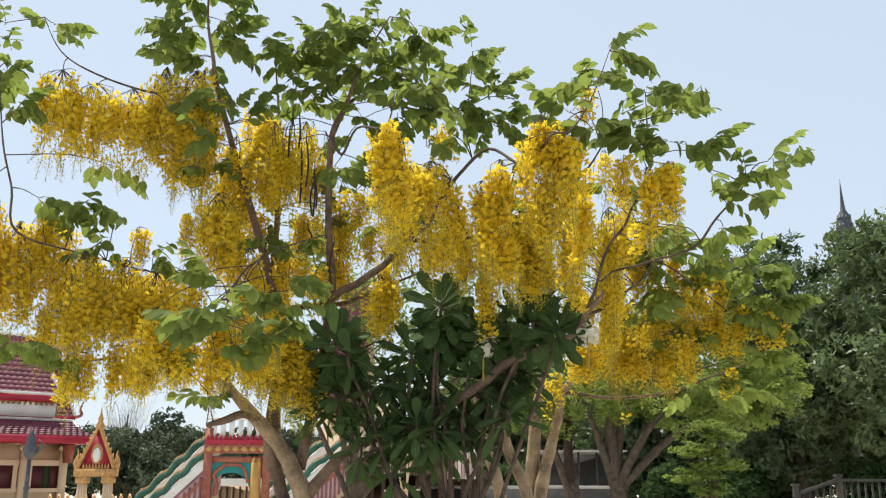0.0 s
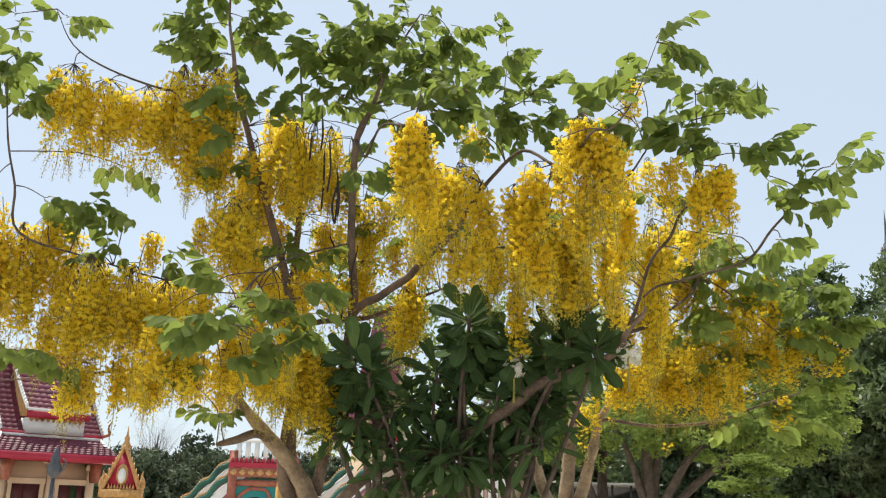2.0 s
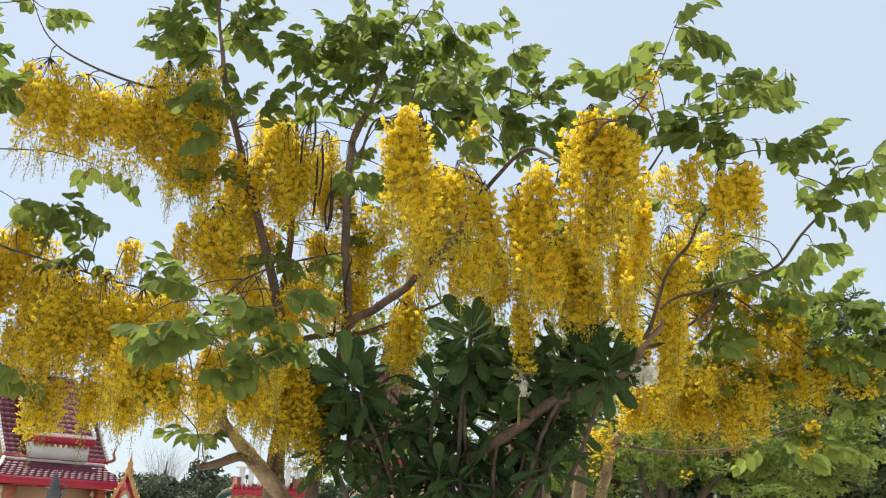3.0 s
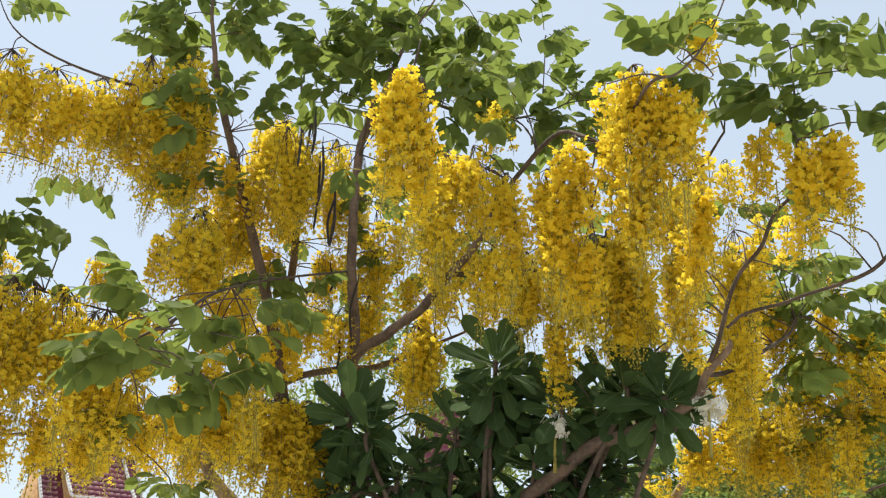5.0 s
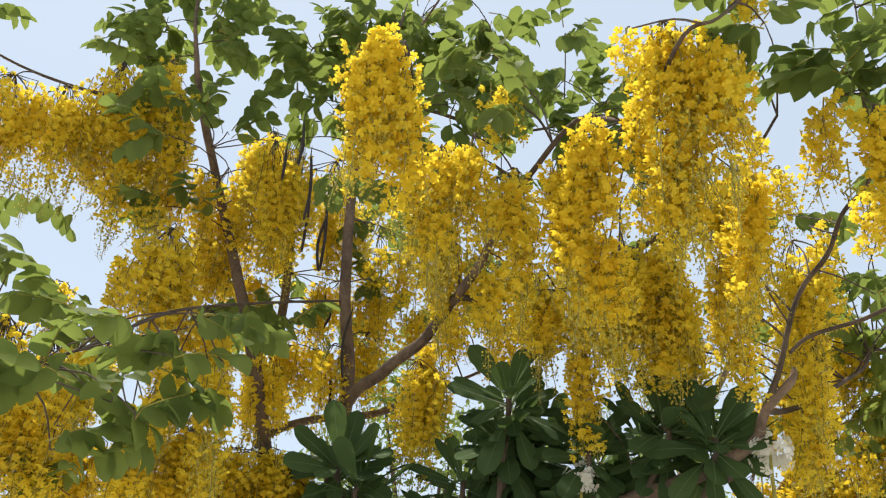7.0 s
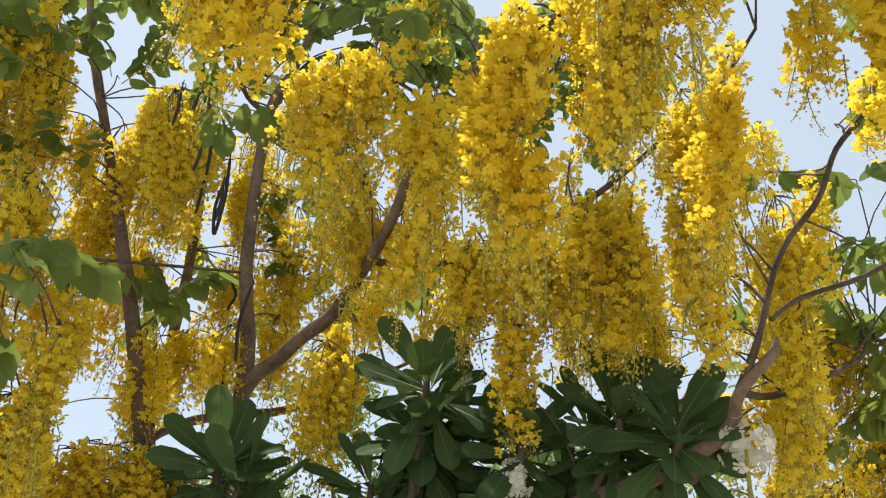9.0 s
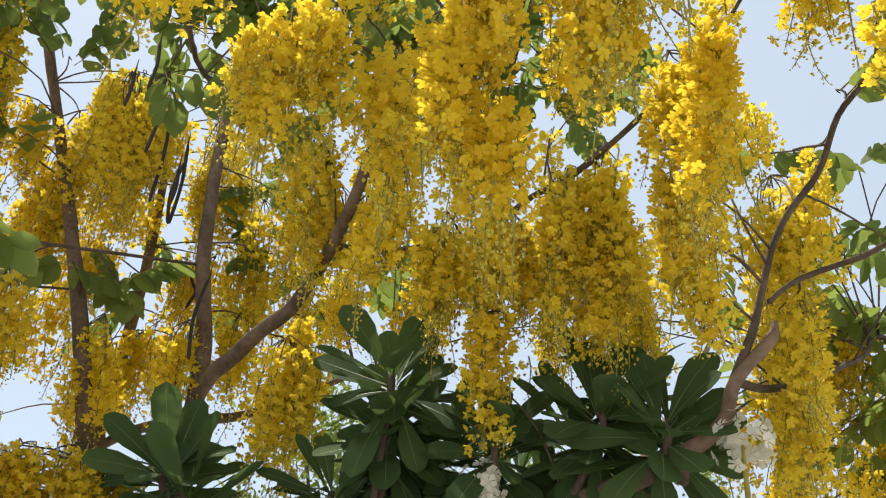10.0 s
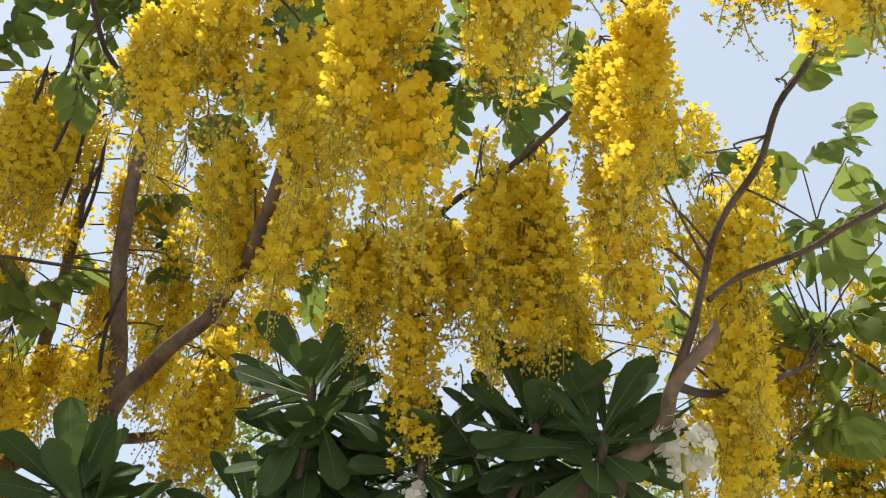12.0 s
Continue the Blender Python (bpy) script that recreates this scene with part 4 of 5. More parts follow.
# ---- plumeria ----
WHORLS = [
    (-0.02, 7.5, 2.89, 0.3),
    (-0.04, 7.6, 2.74, 0.29),
    (0.72, 7.4, 2.72, 0.27),
    (0.92, 7.3, 2.64, 0.27),
    (0.37, 7.5, 2.64, 0.26),
    (-0.91, 7.75, 2.59, 0.3),
    (-0.78, 7.65, 2.47, 0.28),
    (0.83, 7.6, 2.87, 0.26),
    (0.64, 7.7, 2.74, 0.27),
    (0.21, 7.7, 2.36, 0.28),
    (-0.27, 7.8, 2.54, 0.27),
    (-0.46, 7.9, 2.31, 0.27),
    (-0.89, 7.9, 2.21, 0.28),
    (-0.65, 7.9, 2.0, 0.28),
    (-0.12, 7.9, 2.22, 0.28),
]
WHORLS_LOW = [
    (0.45, 7.8, 2.26, 0.28),
    (-1.09, 8.0, 2.08, 0.26),
    (-0.27, 8.0, 1.89, 0.28),
    (0.17, 8.0, 1.99, 0.27),
    (-0.7, 8.0, 1.75, 0.26),
    (-0.41, 8.0, 1.56, 0.26),
    (0.55, 7.9, 2.17, 0.26),
    (0.02, 7.8, 2.64, 0.26),
    (0.75, 7.9, 2.41, 0.26),
    (-0.02, 8.1, 1.75, 0.27),
    (0.98, 7.5, 2.66, 0.25),
    (0.31, 7.8, 2.64, 0.26),
    (-1.01, 8.0, 2.37, 0.26),
]
POSIES = [
    (1.15, 7.25, 2.56, 0.13),
    (0.33, 7.5, 2.49, 0.1),
    (-0.14, 7.9, 2.63, 0.07),
]
PLUMERIA_BASE = (0.08, 8.1, 1.32)

plumeria = thing("plumeria_tree", (PLUMERIA_BASE[0], PLUMERIA_BASE[1], 0), "plumeria with dark glossy leaf whorls and white flowers", "tree")
PB = Vector((PLUMERIA_BASE[0], PLUMERIA_BASE[1], 0))
PLEAVES, SUNLIT_LEAVES = [], []
for k in range(8):
    b = Bag()
    w, bend = (0.36, 0.41, 0.38, 0.25, 0.28, 0.24, 0.27, 0.26)[k], (0.1, 0.25, 0.0, 0.4, -0.1, 0.2, 0.05, 0.3)[k]
    st = ((0.0, 0.03), (0.12, 0.05), (0.35, 0.24), (0.62, 0.46), (0.82, 0.5), (0.94, 0.34), (1.0, 0.04))
    for s, h in st:
        z = -bend * s * s
        b.v += [(s, -h * w, z + 0.05 * h), (s, 0, z), (s, h * w, z + 0.05 * h)]
    for i in range(len(st) - 1):
        for j in (0, 1):
            b.f.append((i * 3 + j, i * 3 + j + 1, i * 3 + j + 4, i * 3 + j + 3))
    cut = len(b.f)
    for i, (s, h) in enumerate(st):
        z = -bend * s * s
        b.v += [(s, -0.012 * (1.1 - s), z + 0.006), (s, 0.012 * (1.1 - s), z + 0.006)]
    o = 3 * len(st)
    b.f += [(o + 2 * i, o + 2 * i + 1, o + 2 * i + 3, o + 2 * i + 2) for i in range(len(st) - 1)]
    PLEAVES.append(with_slots(b, "leaf", (LEAF_DARK, LEAF_RIB), [0] * cut + [1] * (len(b.f) - cut), True))

stem = Bag()
stem.tube([(0, 0, 0, 0.1), (0.02, 0, 0.5, 0.085), (0, 0, 0.95, 0.075)], 10, 0.2)
part("trunk", stem, BARK_DARK, plumeria)
FILL, MIDS = [], []
for k in range(16):
    a, q, h = rng.uniform(0, 6.283), math.sqrt(rng.random()), rng.uniform(-1, 1)
    q *= math.sqrt(1 - h * h * 0.8)
    FILL.append((0.02 + 1.1 * q * math.cos(a), 7.95 + 0.5 * q * math.sin(a), 2.28 + 0.45 * h, rng.uniform(0.25, 0.31)))
for count, row in enumerate(WHORLS + WHORLS_LOW + FILL):
    x, y, z, size = row
    c = Vector((x, y, z)) - PB
    low = Vector((0.05 * math.copysign(1, c.x), 0, rng.uniform(0.55, 0.95)))
    if count > 11:
        low = min(MIDS, key=lambda q: (q - c).length + max(q.z - c.z + 0.15, 0) * 2)
    mid = low.lerp(c, 0.5) + Vector((rng.uniform(-0.1, 0.1), rng.uniform(-0.1, 0.1), -0.12))
    if z < 1.2:
        mid = low.lerp(c, 0.5)
    if count < 28:
        MIDS += [mid, c - Vector((0, 0, 0.12))]
    q1, q2 = low.lerp(mid, 0.5), mid.lerp(c, 0.5)
    for q in (q1, q2):
        q += Vector((rng.uniform(-0.07, 0.07), rng.uniform(-0.07, 0.07), rng.uniform(-0.04, 0.04)))
    b = Bag().tube([(*low, 0.022 if count < 12 else 0.017), (*q1, 0.02 if count < 12 else 0.015), (*mid, 0.018 if count < 12 else 0.014), (*q2, 0.016), (*(c - Vector((0, 0, 0.1))), 0.014), (*c, 0.014)], 7, 0.25, 4)
    br = part("branch", b, BARK_DARK, plumeria)
    tilt = pose(0, 0, 0, rng.uniform(10, 50), rng.uniform(-15, 15) + 14 * c.x, 0)
    if count < 6:
        tilt = pose(0, 0, 0, 44 + 2 * count, 6 * count - 10, 0)
    for k in range(34 if count < 6 else rng.randint(20, 26)):
        yaw, up = k * 137.5 + rng.uniform(-12, 12), (60 - 3.4 * k if count < 6 else 58 - 4.2 * k) + rng.uniform(-14, 14)
        s = size * (rng.uniform(0.75, 1.15) if count < 6 else rng.uniform(0.85, 1.25))
        m = Matrix.Translation(c) @ tilt @ pose(0, 0, -0.005 * k, 0, 0, yaw) @ pose(0.015, 0, 0, rng.uniform(-20, 20), -up, 0) @ Matrix.Diagonal((s, s, s, 1))
        part("leaf", rng.choice(PLEAVES[:3] if count < 6 else PLEAVES[3:]), None, br, at=m)
petal = Bag()
for k in range(5):
    a = k * 1.2566
    d, e = Vector((math.cos(a), math.sin(a), 0)), Vector((-math.sin(a), math.cos(a), 0))
    rows = [d * 0.2 - e * 0.08, d * 0.2 + e * 0.1, d * 0.7 - e * 0.4 + Vector((0, 0, 0.22)), d * 0.7 + e * 0.46 + Vector((0, 0, 0.05)), d * 1.05 + e * 0.1 + Vector((0, 0, 0.1))]
    petal.add([Vector((0, 0, 0)), *rows], [(0, 1, 2), (1, 3, 4, 2), (3, 5, 4)])
PLUM_FLOWER = petal.mesh("flower", WHITE_PETAL)
for x, y, z, wide in POSIES:
    c = Vector((x, y, z)) - PB
    posy = part("flower_stalk", Bag().tube([(c.x, c.y, c.z - 0.25, 0.012), (c.x, c.y, c.z, 0.006)], 6), STALK, plumeria)
    for k in range(30):
        d = Vector((rng.uniform(-1, 1), rng.uniform(-1, 1), rng.uniform(-0.5, 0.8))).normalized()
        m = Matrix.Translation(c + d * wide * rng.uniform(0.35, 0.9)) @ d.to_track_quat("Z", "Y").to_matrix().to_4x4() @ pose(0, 0, 0, 0, 0, rng.uniform(0, 72)) @ Matrix.Diagonal((0.03, 0.03, 0.03, 1))
        part("flower", PLUM_FLOWER, None, posy, "white waxy flower", at=m)
for x0, x1, y in ((0.55, 0.42, 8.9), (0.82, 0.62, 9.0)):
    part("trunk", Bag().tube([(x0 - PB.x, y - PB.y, 0, 0.075), (x0 - PB.x, y - PB.y, 1.2, 0.06), (x1 - PB.x, y - PB.y, 1.75, 0.05), (x1 - PB.x - 0.1, y - PB.y, 2.3, 0.035)], 10, 0.2), BARK_SUNLIT, plumeria, "pale leaning trunk")

# ---- woods and shrubs ----


def leaf_cloud(lobes, count, size, seed, flat=0.0):
    """Small leaf blades strewn over and through rounded lobes (x, y, z, rx, ry, rz)."""
    r = np.random.default_rng(seed)
    vol = np.array([q[3] * q[4] + q[4] * q[5] for q in lobes])
    which = r.choice(len(lobes), count, p=vol / vol.sum())
    lob = np.array(lobes)[which]
    d = r.normal(size=(count, 3))
    d /= np.linalg.norm(d, axis=1)[:, None]
    # tufts: each leaf drawn towards one of many tuft directions
    tuft = r.normal(size=(len(lobes), 46, 3))
    tuft /= np.linalg.norm(tuft, axis=2)[:, :, None]
    pick = tuft[which, r.integers(0, 46, count)]
    d = pick + d * 0.24
    d /= np.linalg.norm(d, axis=1)[:, None]
    rad = 0.62 + 0.42 * r.random(count) ** 0.6
    rad *= 0.86 + 0.28 * np.sin(pick[:, 0] * 11 + pick[:, 2] * 7)
    c = lob[:, :3] + d * lob[:, 3:] * rad[:, None]
    u = r.normal(size=(count, 3))
    u[:, 2] *= 1 - flat
    u /= np.linalg.norm(u, axis=1)[:, None]
    n = d * 0.7 + r.normal(size=(count, 3)) * 0.6 + np.array([0, 0, 0.4 + 2 * flat])
    w = np.cross(n, u)
    w /= np.linalg.norm(w, axis=1)[:, None]
    s = size * r.uniform(0.6, 1.3, count)[:, None]
    v = np.stack([c - u * s, c + w * s * 0.38, c + u * s, c - w * s * 0.38], 1).reshape(-1, 3)
    b = Bag()
    b.v = v.tolist()
    b.f = [(4 * i, 4 * i + 1, 4 * i + 2, 4 * i + 3) for i in range(count)]
    return b


def tree(name, at, label, height, lobes, count, size, seed, leaf, trunk_r, forks=4, flat=0.0, group="", bark=None):
    r = random.Random(seed)
    ob = thing(name, at, label, "tree" if "shrub" not in name else "shrub", group)
    part("trunk", Bag().tube([(0, 0, 0, trunk_r * 1.3), (0.1, 0, height * 0.2, trunk_r), (0, 0.1, height * 0.45, trunk_r * 0.7), (0.1, 0, height * 0.7, trunk_r * 0.2)], 10, 0.2), bark or BARK_DARK, ob)
    for k in range(forks):
        q = lobes[k % len(lobes)]
        part("bough", Bag().tube([(0.05, 0, height * 0.22, trunk_r * 0.6), (q[0] * 0.5, q[1] * 0.5, (height * 0.3 + q[2]) / 2, trunk_r * 0.4), (q[0], q[1], q[2], trunk_r * 0.1)], 8, 0.2), bark or BARK_DARK, ob)
    part("crown", leaf_cloud(lobes, count, size, seed, flat), leaf, ob)
    return ob


def lobes_round(r, n, wide, z0, z1, big, deep=0.8):
    """Lobes set round and through an egg-shaped crown."""
    out, mid, tall = [], (z0 + z1) / 2, (z1 - z0) / 2
    for k in range(n):
        d = Vector((r.gauss(0, 1), r.gauss(0, 1), r.gauss(0, 1))).normalized() * r.uniform(0.45, 1.0)
        s = big * r.uniform(0.7, 1.2)
        out.append((d.x * wide, d.y * wide * deep, mid + d.z * tall, s, s, s * 0.75))
    return out


rt = random.Random(3)
WOOD = "wood beside the ground"
tree("broadleaf_tree", (15.4, 30, 0), "tall dense broadleaf tree with bright sunlit top", 10, lobes_round(rt, 38, 3.9, 1.8, 10.8, 1.4), 42000, 0.135, 11, LEAF_FAR, 0.3, 5, group=WOOD)
tree("broadleaf_tree", (21.5, 31, 0), "tall dense broadleaf tree in shade", 11, lobes_round(rt, 26, 3.5, 2.0, 10, 1.6), 24000, 0.15, 12, LEAF_FAR, 0.3, 5, group=WOOD)
tree("broadleaf_tree", (12.9, 34, 0), "shaded broadleaf tree with open lower trunk", 9.6, lobes_round(rt, 34, 3.2, 1.4, 10.2, 1.4), 36000, 0.14, 13, LEAF_FAR, 0.28, 5, group=WOOD)
tree("broadleaf_tree", (8.6, 38, 0), "broadleaf tree standing in the wood", 8, lobes_round(rt, 24, 2.6, 1.0, 7.4, 1.4), 24000, 0.16, 17, LEAF_FAR, 0.28, 4, group=WOOD)
for k, (x, y, h) in enumerate(((5.2, 43, 7.5), (1.5, 45, 7), (15.5, 44, 8), (20.5, 42, 8.5), (10.5, 46, 8))):
    tree("broadleaf_tree", (x, y, 0), "dark broadleaf tree behind the low wall", h, lobes_round(rt, 20, 3.2, 0.6, h - 1, 1.6), 17000, 0.24, 60 + k, LEAF_FAR, 0.28, 4, group=WOOD)
# shrubs added as dark fill where the understory lies in shade
for k in (0, 3, 4, 5, 6, 7, 8):
    tree("shade_shrub", (1.5 + 2.2 * k, 32.5 + 1.2 * (k % 3), 0), "dark evergreen shrub behind the low wall", 2.2, lobes_round(rt, 10, 1.0, 0.3, 2.0, 0.7), 5000, 0.13, 80 + k, LEAF_DARK, 0.06, 3, group="shrubs behind the wall")
tree("feathery_tree", (3.6, 20, 0), "fine-leaved light green tree with dark leaning trunks", 5.5, [(-0.6, 0, 3.2, 1.4, 1.2, 0.8), (1.2, -0.6, 3.0, 1.4, 1.2, 0.75), (2.7, -0.2, 3.2, 1.3, 1.0, 0.8), (0.6, 0.4, 4.4, 1.6, 1.3, 0.9), (2.2, 0.4, 4.3, 1.4, 1.2, 0.8), (-1.6, 0.3, 3.0, 1.0, 1.0, 0.6), (3.6, 0.2, 3.6, 0.9, 0.9, 0.6)], 38000, 0.06, 21, LEAF_LIGHT, 0.17, 5, 0.3)
tree("leaning_tree", (2.75, 20.5, 0), "dark forked trunk under fine leaves", 4.5, [(0, 0, 4.0, 1.2, 1.0, 0.7), (-0.9, 0, 3.6, 0.9, 0.8, 0.5)], 6000, 0.07, 22, LEAF_LIGHT, 0.16, 3, 0.3)
tree("tiered_shrub", (4.75, 17, 0), "small tree with flat leafy tiers", 2.3, [(-0.25, 0, 1.55, 0.5, 0.4, 0.14), (0.3, 0, 1.75, 0.5, 0.4, 0.14), (-0.1, 0, 2.0, 0.5, 0.4, 0.14), (0.35, 0.1, 2.25, 0.4, 0.35, 0.12), (0.1, 0, 1.3, 0.4, 0.35, 0.12), (0.1, 0, 2.45, 0.3, 0.3, 0.1)], 5200, 0.05, 23, LEAF_LIGHT, 0.05, 5, 0.5, bark=BARK)
tree("sparse_tree", (-1.2, 12.2, 0), "small round-leaved tree behind the flowering trees", 5.0, [(-1.2, 0.2, 3.4, 0.8, 0.6, 0.6), (0.2, 0, 3.9, 0.9, 0.6, 0.6), (1.5, 0.2, 3.6, 0.9, 0.6, 0.6), (-0.6, 0.1, 4.5, 0.7, 0.6, 0.5), (2.6, 0.3, 3.9, 0.8, 0.6, 0.6), (0.8, 0, 2.9, 0.9, 0.6, 0.5), (-0.3, 0.2, 2.6, 0.8, 0.6, 0.5)], 9500, 0.045, 31, LEAF, 0.07, 6, bark=BARK_DARK)
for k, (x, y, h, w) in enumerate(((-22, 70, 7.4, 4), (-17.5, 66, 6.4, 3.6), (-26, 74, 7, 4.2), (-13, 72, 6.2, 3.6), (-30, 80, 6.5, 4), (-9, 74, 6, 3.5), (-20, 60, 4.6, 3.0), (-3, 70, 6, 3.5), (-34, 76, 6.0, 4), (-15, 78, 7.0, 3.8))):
    tree("wood_tree", (x, y, 0), "distant dusty green tree beyond the temple", h, lobes_round(rt, 16, w, 0.5, h - 1.0, 1.5), 9000, 0.2, 40 + k, LEAF_FAR_SHADED, 0.3, 4, group="distant wood")
bare = thing("bare_tree", (-24.5, 72, 0), "distant leafless tree with fine twigs", "tree")
bt = Bag()
for k in range(150):
    a, h = rt.uniform(0, 6.28), rt.uniform(5.5, 8.2)
    q = rt.uniform(0.2, 2.6)
    j = rt.uniform(-1.1, 1.1)
    bt.tube([(q * 0.25 * math.cos(a), q * 0.25 * math.sin(a), h * 0.55, 0.010), (q * 0.6 * math.cos(a + j), q * 0.6 * math.sin(a + j), h * 0.8, 0.006), (q * math.cos(a), q * math.sin(a), h, 0.002)], 4, 0.1, 2)
part("trunk", Bag().tube([(0, 0, 0, 0.25), (0, 0, 3.6, 0.15), (0.1, 0, 6.5, 0.04)], 8, 0.2), BARK_DARK, bare)
part("crown", bt, BARK, bare)

# ---- temple hall ----
temple = thing("temple_hall", (-14.5, 36, 0), "cream temple hall with maroon tiled tiered roof", "temple", turn=45)


def tiled(x0, x1, y0, z0, y1, z1, rows, pitch=0.24, cut0=0.0, cut1=0.0):
    """A roof slope with stepped, ribbed tile courses from the eave (y0, z0) to the top (y1, z1); cut: how far each end runs in."""
    b = Bag()
    for r in range(rows):
        a, c = r / rows, (r + 1.05) / rows
        xa, xb = x0 + cut0 * a, x1 - cut1 * a
        n = max(2, int((xb - xa) / pitch * 2))
        sag = lambda t: -0.05 * (z1 - z0) * math.sin(math.pi * min(t, 1))
        for i in range(n):
            u0, u1 = xa + (xb - xa) * i / n, xa + (xb - xa) * (i + 1) / n
            h0, h1 = 0.03 * (i % 2), 0.03 * ((i + 1) % 2)
            ya, yb, za, zb = y0 + (y1 - y0) * a, y0 + (y1 - y0) * c, z0 + (z1 - z0) * a + sag(a), z0 + (z1 - z0) * c + sag(c)
            b.add([(u0, ya, za + h0 + 0.05), (u1, ya, za + h1 + 0.05), (u1, yb, zb + h1), (u0, yb, zb + h0), (u0, ya, za + h0 - 0.06), (u1, ya, za + h1 - 0.06)], [(0, 1, 2, 3), (4, 5, 1, 0)])
    return b


def ridge_block(x0, x1, y0, z0, y1, z1):
    """The closed body under a pitched roof whose ridge runs along x, from the eave (y0, z0) to the ridge (y1, z1) and down again."""
    y2, ym, zm = 2 * y1 - y0, (y0 + y1) / 2, z0 + 0.4 * (z1 - z0)
    return Bag().add([(x, *q) for x in (x0, x1) for q in ((y0, z0), (y2, z0), (y1, z1), (ym, zm))], [(0, 1, 2, 3), (4, 7, 6, 5), (0, 4, 5, 1), (1, 5, 6, 2), (2, 6, 7, 3), (3, 7, 4, 0)])


def bargeboard(x, y0, z0, y1, z1, roof):
    """A white rake board with a row of small teeth, sagging like the tiles beside it."""
    line = [(x, y0 + (y1 - y0) * t, z0 + (z1 - z0) * (t - 0.05 * math.sin(math.pi * t)) + 0.1, 0.06) for t in (0, 0.25, 0.5, 0.75, 1)]
    board = part("bargeboard", Bag().tube(line, 6), WHITE, roof)
    path = smooth_path(line, 5)
    tooth = Bag().prism([(-0.05, 0), (0.05, 0), (0.0, 0.13)], -0.05, 0.05).mesh("tooth", WHITE)
    for q in path[1:-1]:
        part("tooth", tooth, None, board, at=pose(q[0], q[1], q[2] + 0.03))


part("wall", Bag().box(-3.4, 0, 0, 6.2, 0, 3.3), CREAM, temple)
for x in (-0.08, -1.55, -3.3):
    c = Bag().box(x - 0.14, x + 0.14, -0.2, 0.0, 0, 2.9)
    c.box(x - 0.2, x + 0.2, -0.26, 0.0, 2.55, 2.75)
    part("pillar", c, CREAM, temple)
    if x != -1.55:
        br = Bag().prism([(-0.05, 0), (0.05, 0), (0.11, 0.35), (0.15, 0.75), (-0.15, 0.75), (-0.11, 0.35)], -0.75, -0.2)
        part("bracket", br, RUST, temple, "carved bracket", pose(x, 0, 2.1))
for y in (1.6, 3.2, 4.8):
    part("pillar", Bag().box(-3.62, -3.4, y - 0.14, y + 0.14, 0, 2.9), CREAM, temple)
for x in (-0.72, -2.4):
    f = Bag()
    f.box(x - 0.64, x - 0.5, -0.12, 0.02, 1.18, 2.0).box(x + 0.5, x + 0.64, -0.12, 0.02, 1.18, 2.0).box(x - 0.68, x + 0.68, -0.14, 0.02, 2.0, 2.2).box(x - 0.68, x + 0.68, -0.16, 0.02, 1.04, 1.18)
    w = part("window", f, CREAM, temple, smooth=False)
    part("shutter", Bag().box(x - 0.5, x - 0.05, -0.06, 0.0, 1.18, 2.0), SHUTTER, w)
    gap = 0.2 if x > -1 else -0.04
    part("shutter", Bag().box(x + gap, x + 0.5, -0.06, 0.0, 1.18, 2.0), SHUTTER, w)
    if x > -1:
        part("opening", Bag().box(x - 0.05, x + 0.2, -0.03, 0.004, 1.18, 2.0), LEAF_DARK, w, "gap showing greenery")
lower = part("roof", tiled(-4.15, 0.45, -1.3, 3.05, 1.0, 3.74, 7, cut0=0.95, cut1=-0.1), TILE, temple, "lower tiled roof skirt")
part("fascia", Bag().box(-4.15, 0.5, -1.36, -1.28, 2.8, 3.07), RED, lower)
part("soffit", Bag().box(-4.15, 0.45, -1.28, 0.0, 2.8, 2.86), RED, lower)
front = part("roof", tiled(-7.0, 1.3, -1.3, 3.05, -0.35, 3.74, 7, cut1=2.2), TILE, temple, "lower tiled roof skirt under the gable", pose(-2.85, 0, 0, 0, 0, -90))
part("fascia", Bag().box(-7.0, 1.36, -1.36, -1.28, 2.8, 3.07), RED, front)
part("soffit", Bag().box(-7.0, 1.28, -1.28, -0.5, 2.8, 2.86), RED, front)
part("hip", Bag().tube([(-4.18, -1.33, 3.12, 0.07), (-3.75, -0.35, 3.3, 0.07), (-3.2, 0.95, 3.85, 0.07)], 6), WHITE, lower)
part("hip", Bag().tube([(0.5, -1.35, 3.1, 0.05), (0.45, -0.4, 3.2, 0.05), (0.55, 1.0, 3.85, 0.06)], 6), WHITE, lower)
part("coping", Bag().box(-3.2, 0.55, 0.78, 0.9, 3.72, 3.82), WHITE, lower)
upper = part("roof", tiled(-3.2, 0.6, 0.9, 3.85, 3.45, 6.75, 14), TILE, temple, "steep upper tiled roof")
part("fascia", Bag().box(-3.25, 0.62, 0.82, 0.9, 3.62, 3.92), RED, upper)
part("gable", ridge_block(-3.1, 0.5, 1.0, 3.7, 3.45, 6.45), GOLD, upper, "carved brown gable")
part("ridge", Bag().box(-3.2, 0.6, 3.4, 3.55, 6.65, 6.85), WHITE, upper)
bargeboard(-3.24, 0.9, 3.85, 3.45, 6.75, upper)
bargeboard(0.64, 0.9, 3.85, 3.45, 6.75, upper)
part("finial", Bag().tube([(0.62, 0.85, 3.9, 0.07), (0.78, 0.62, 4.0, 0.06), (0.74, 0.68, 4.25, 0.04), (0.84, 0.6, 4.55, 0.012)], 6), RUST, upper)
dormer = part("roof", tiled(-2.5, -0.15, 0.55, 4.65, 3.45, 7.3, 12), TILE, temple, "raised tier of tiles")
part("fascia", Bag().box(-2.52, -0.13, 0.48, 0.55, 4.4, 4.66), RED, dormer)
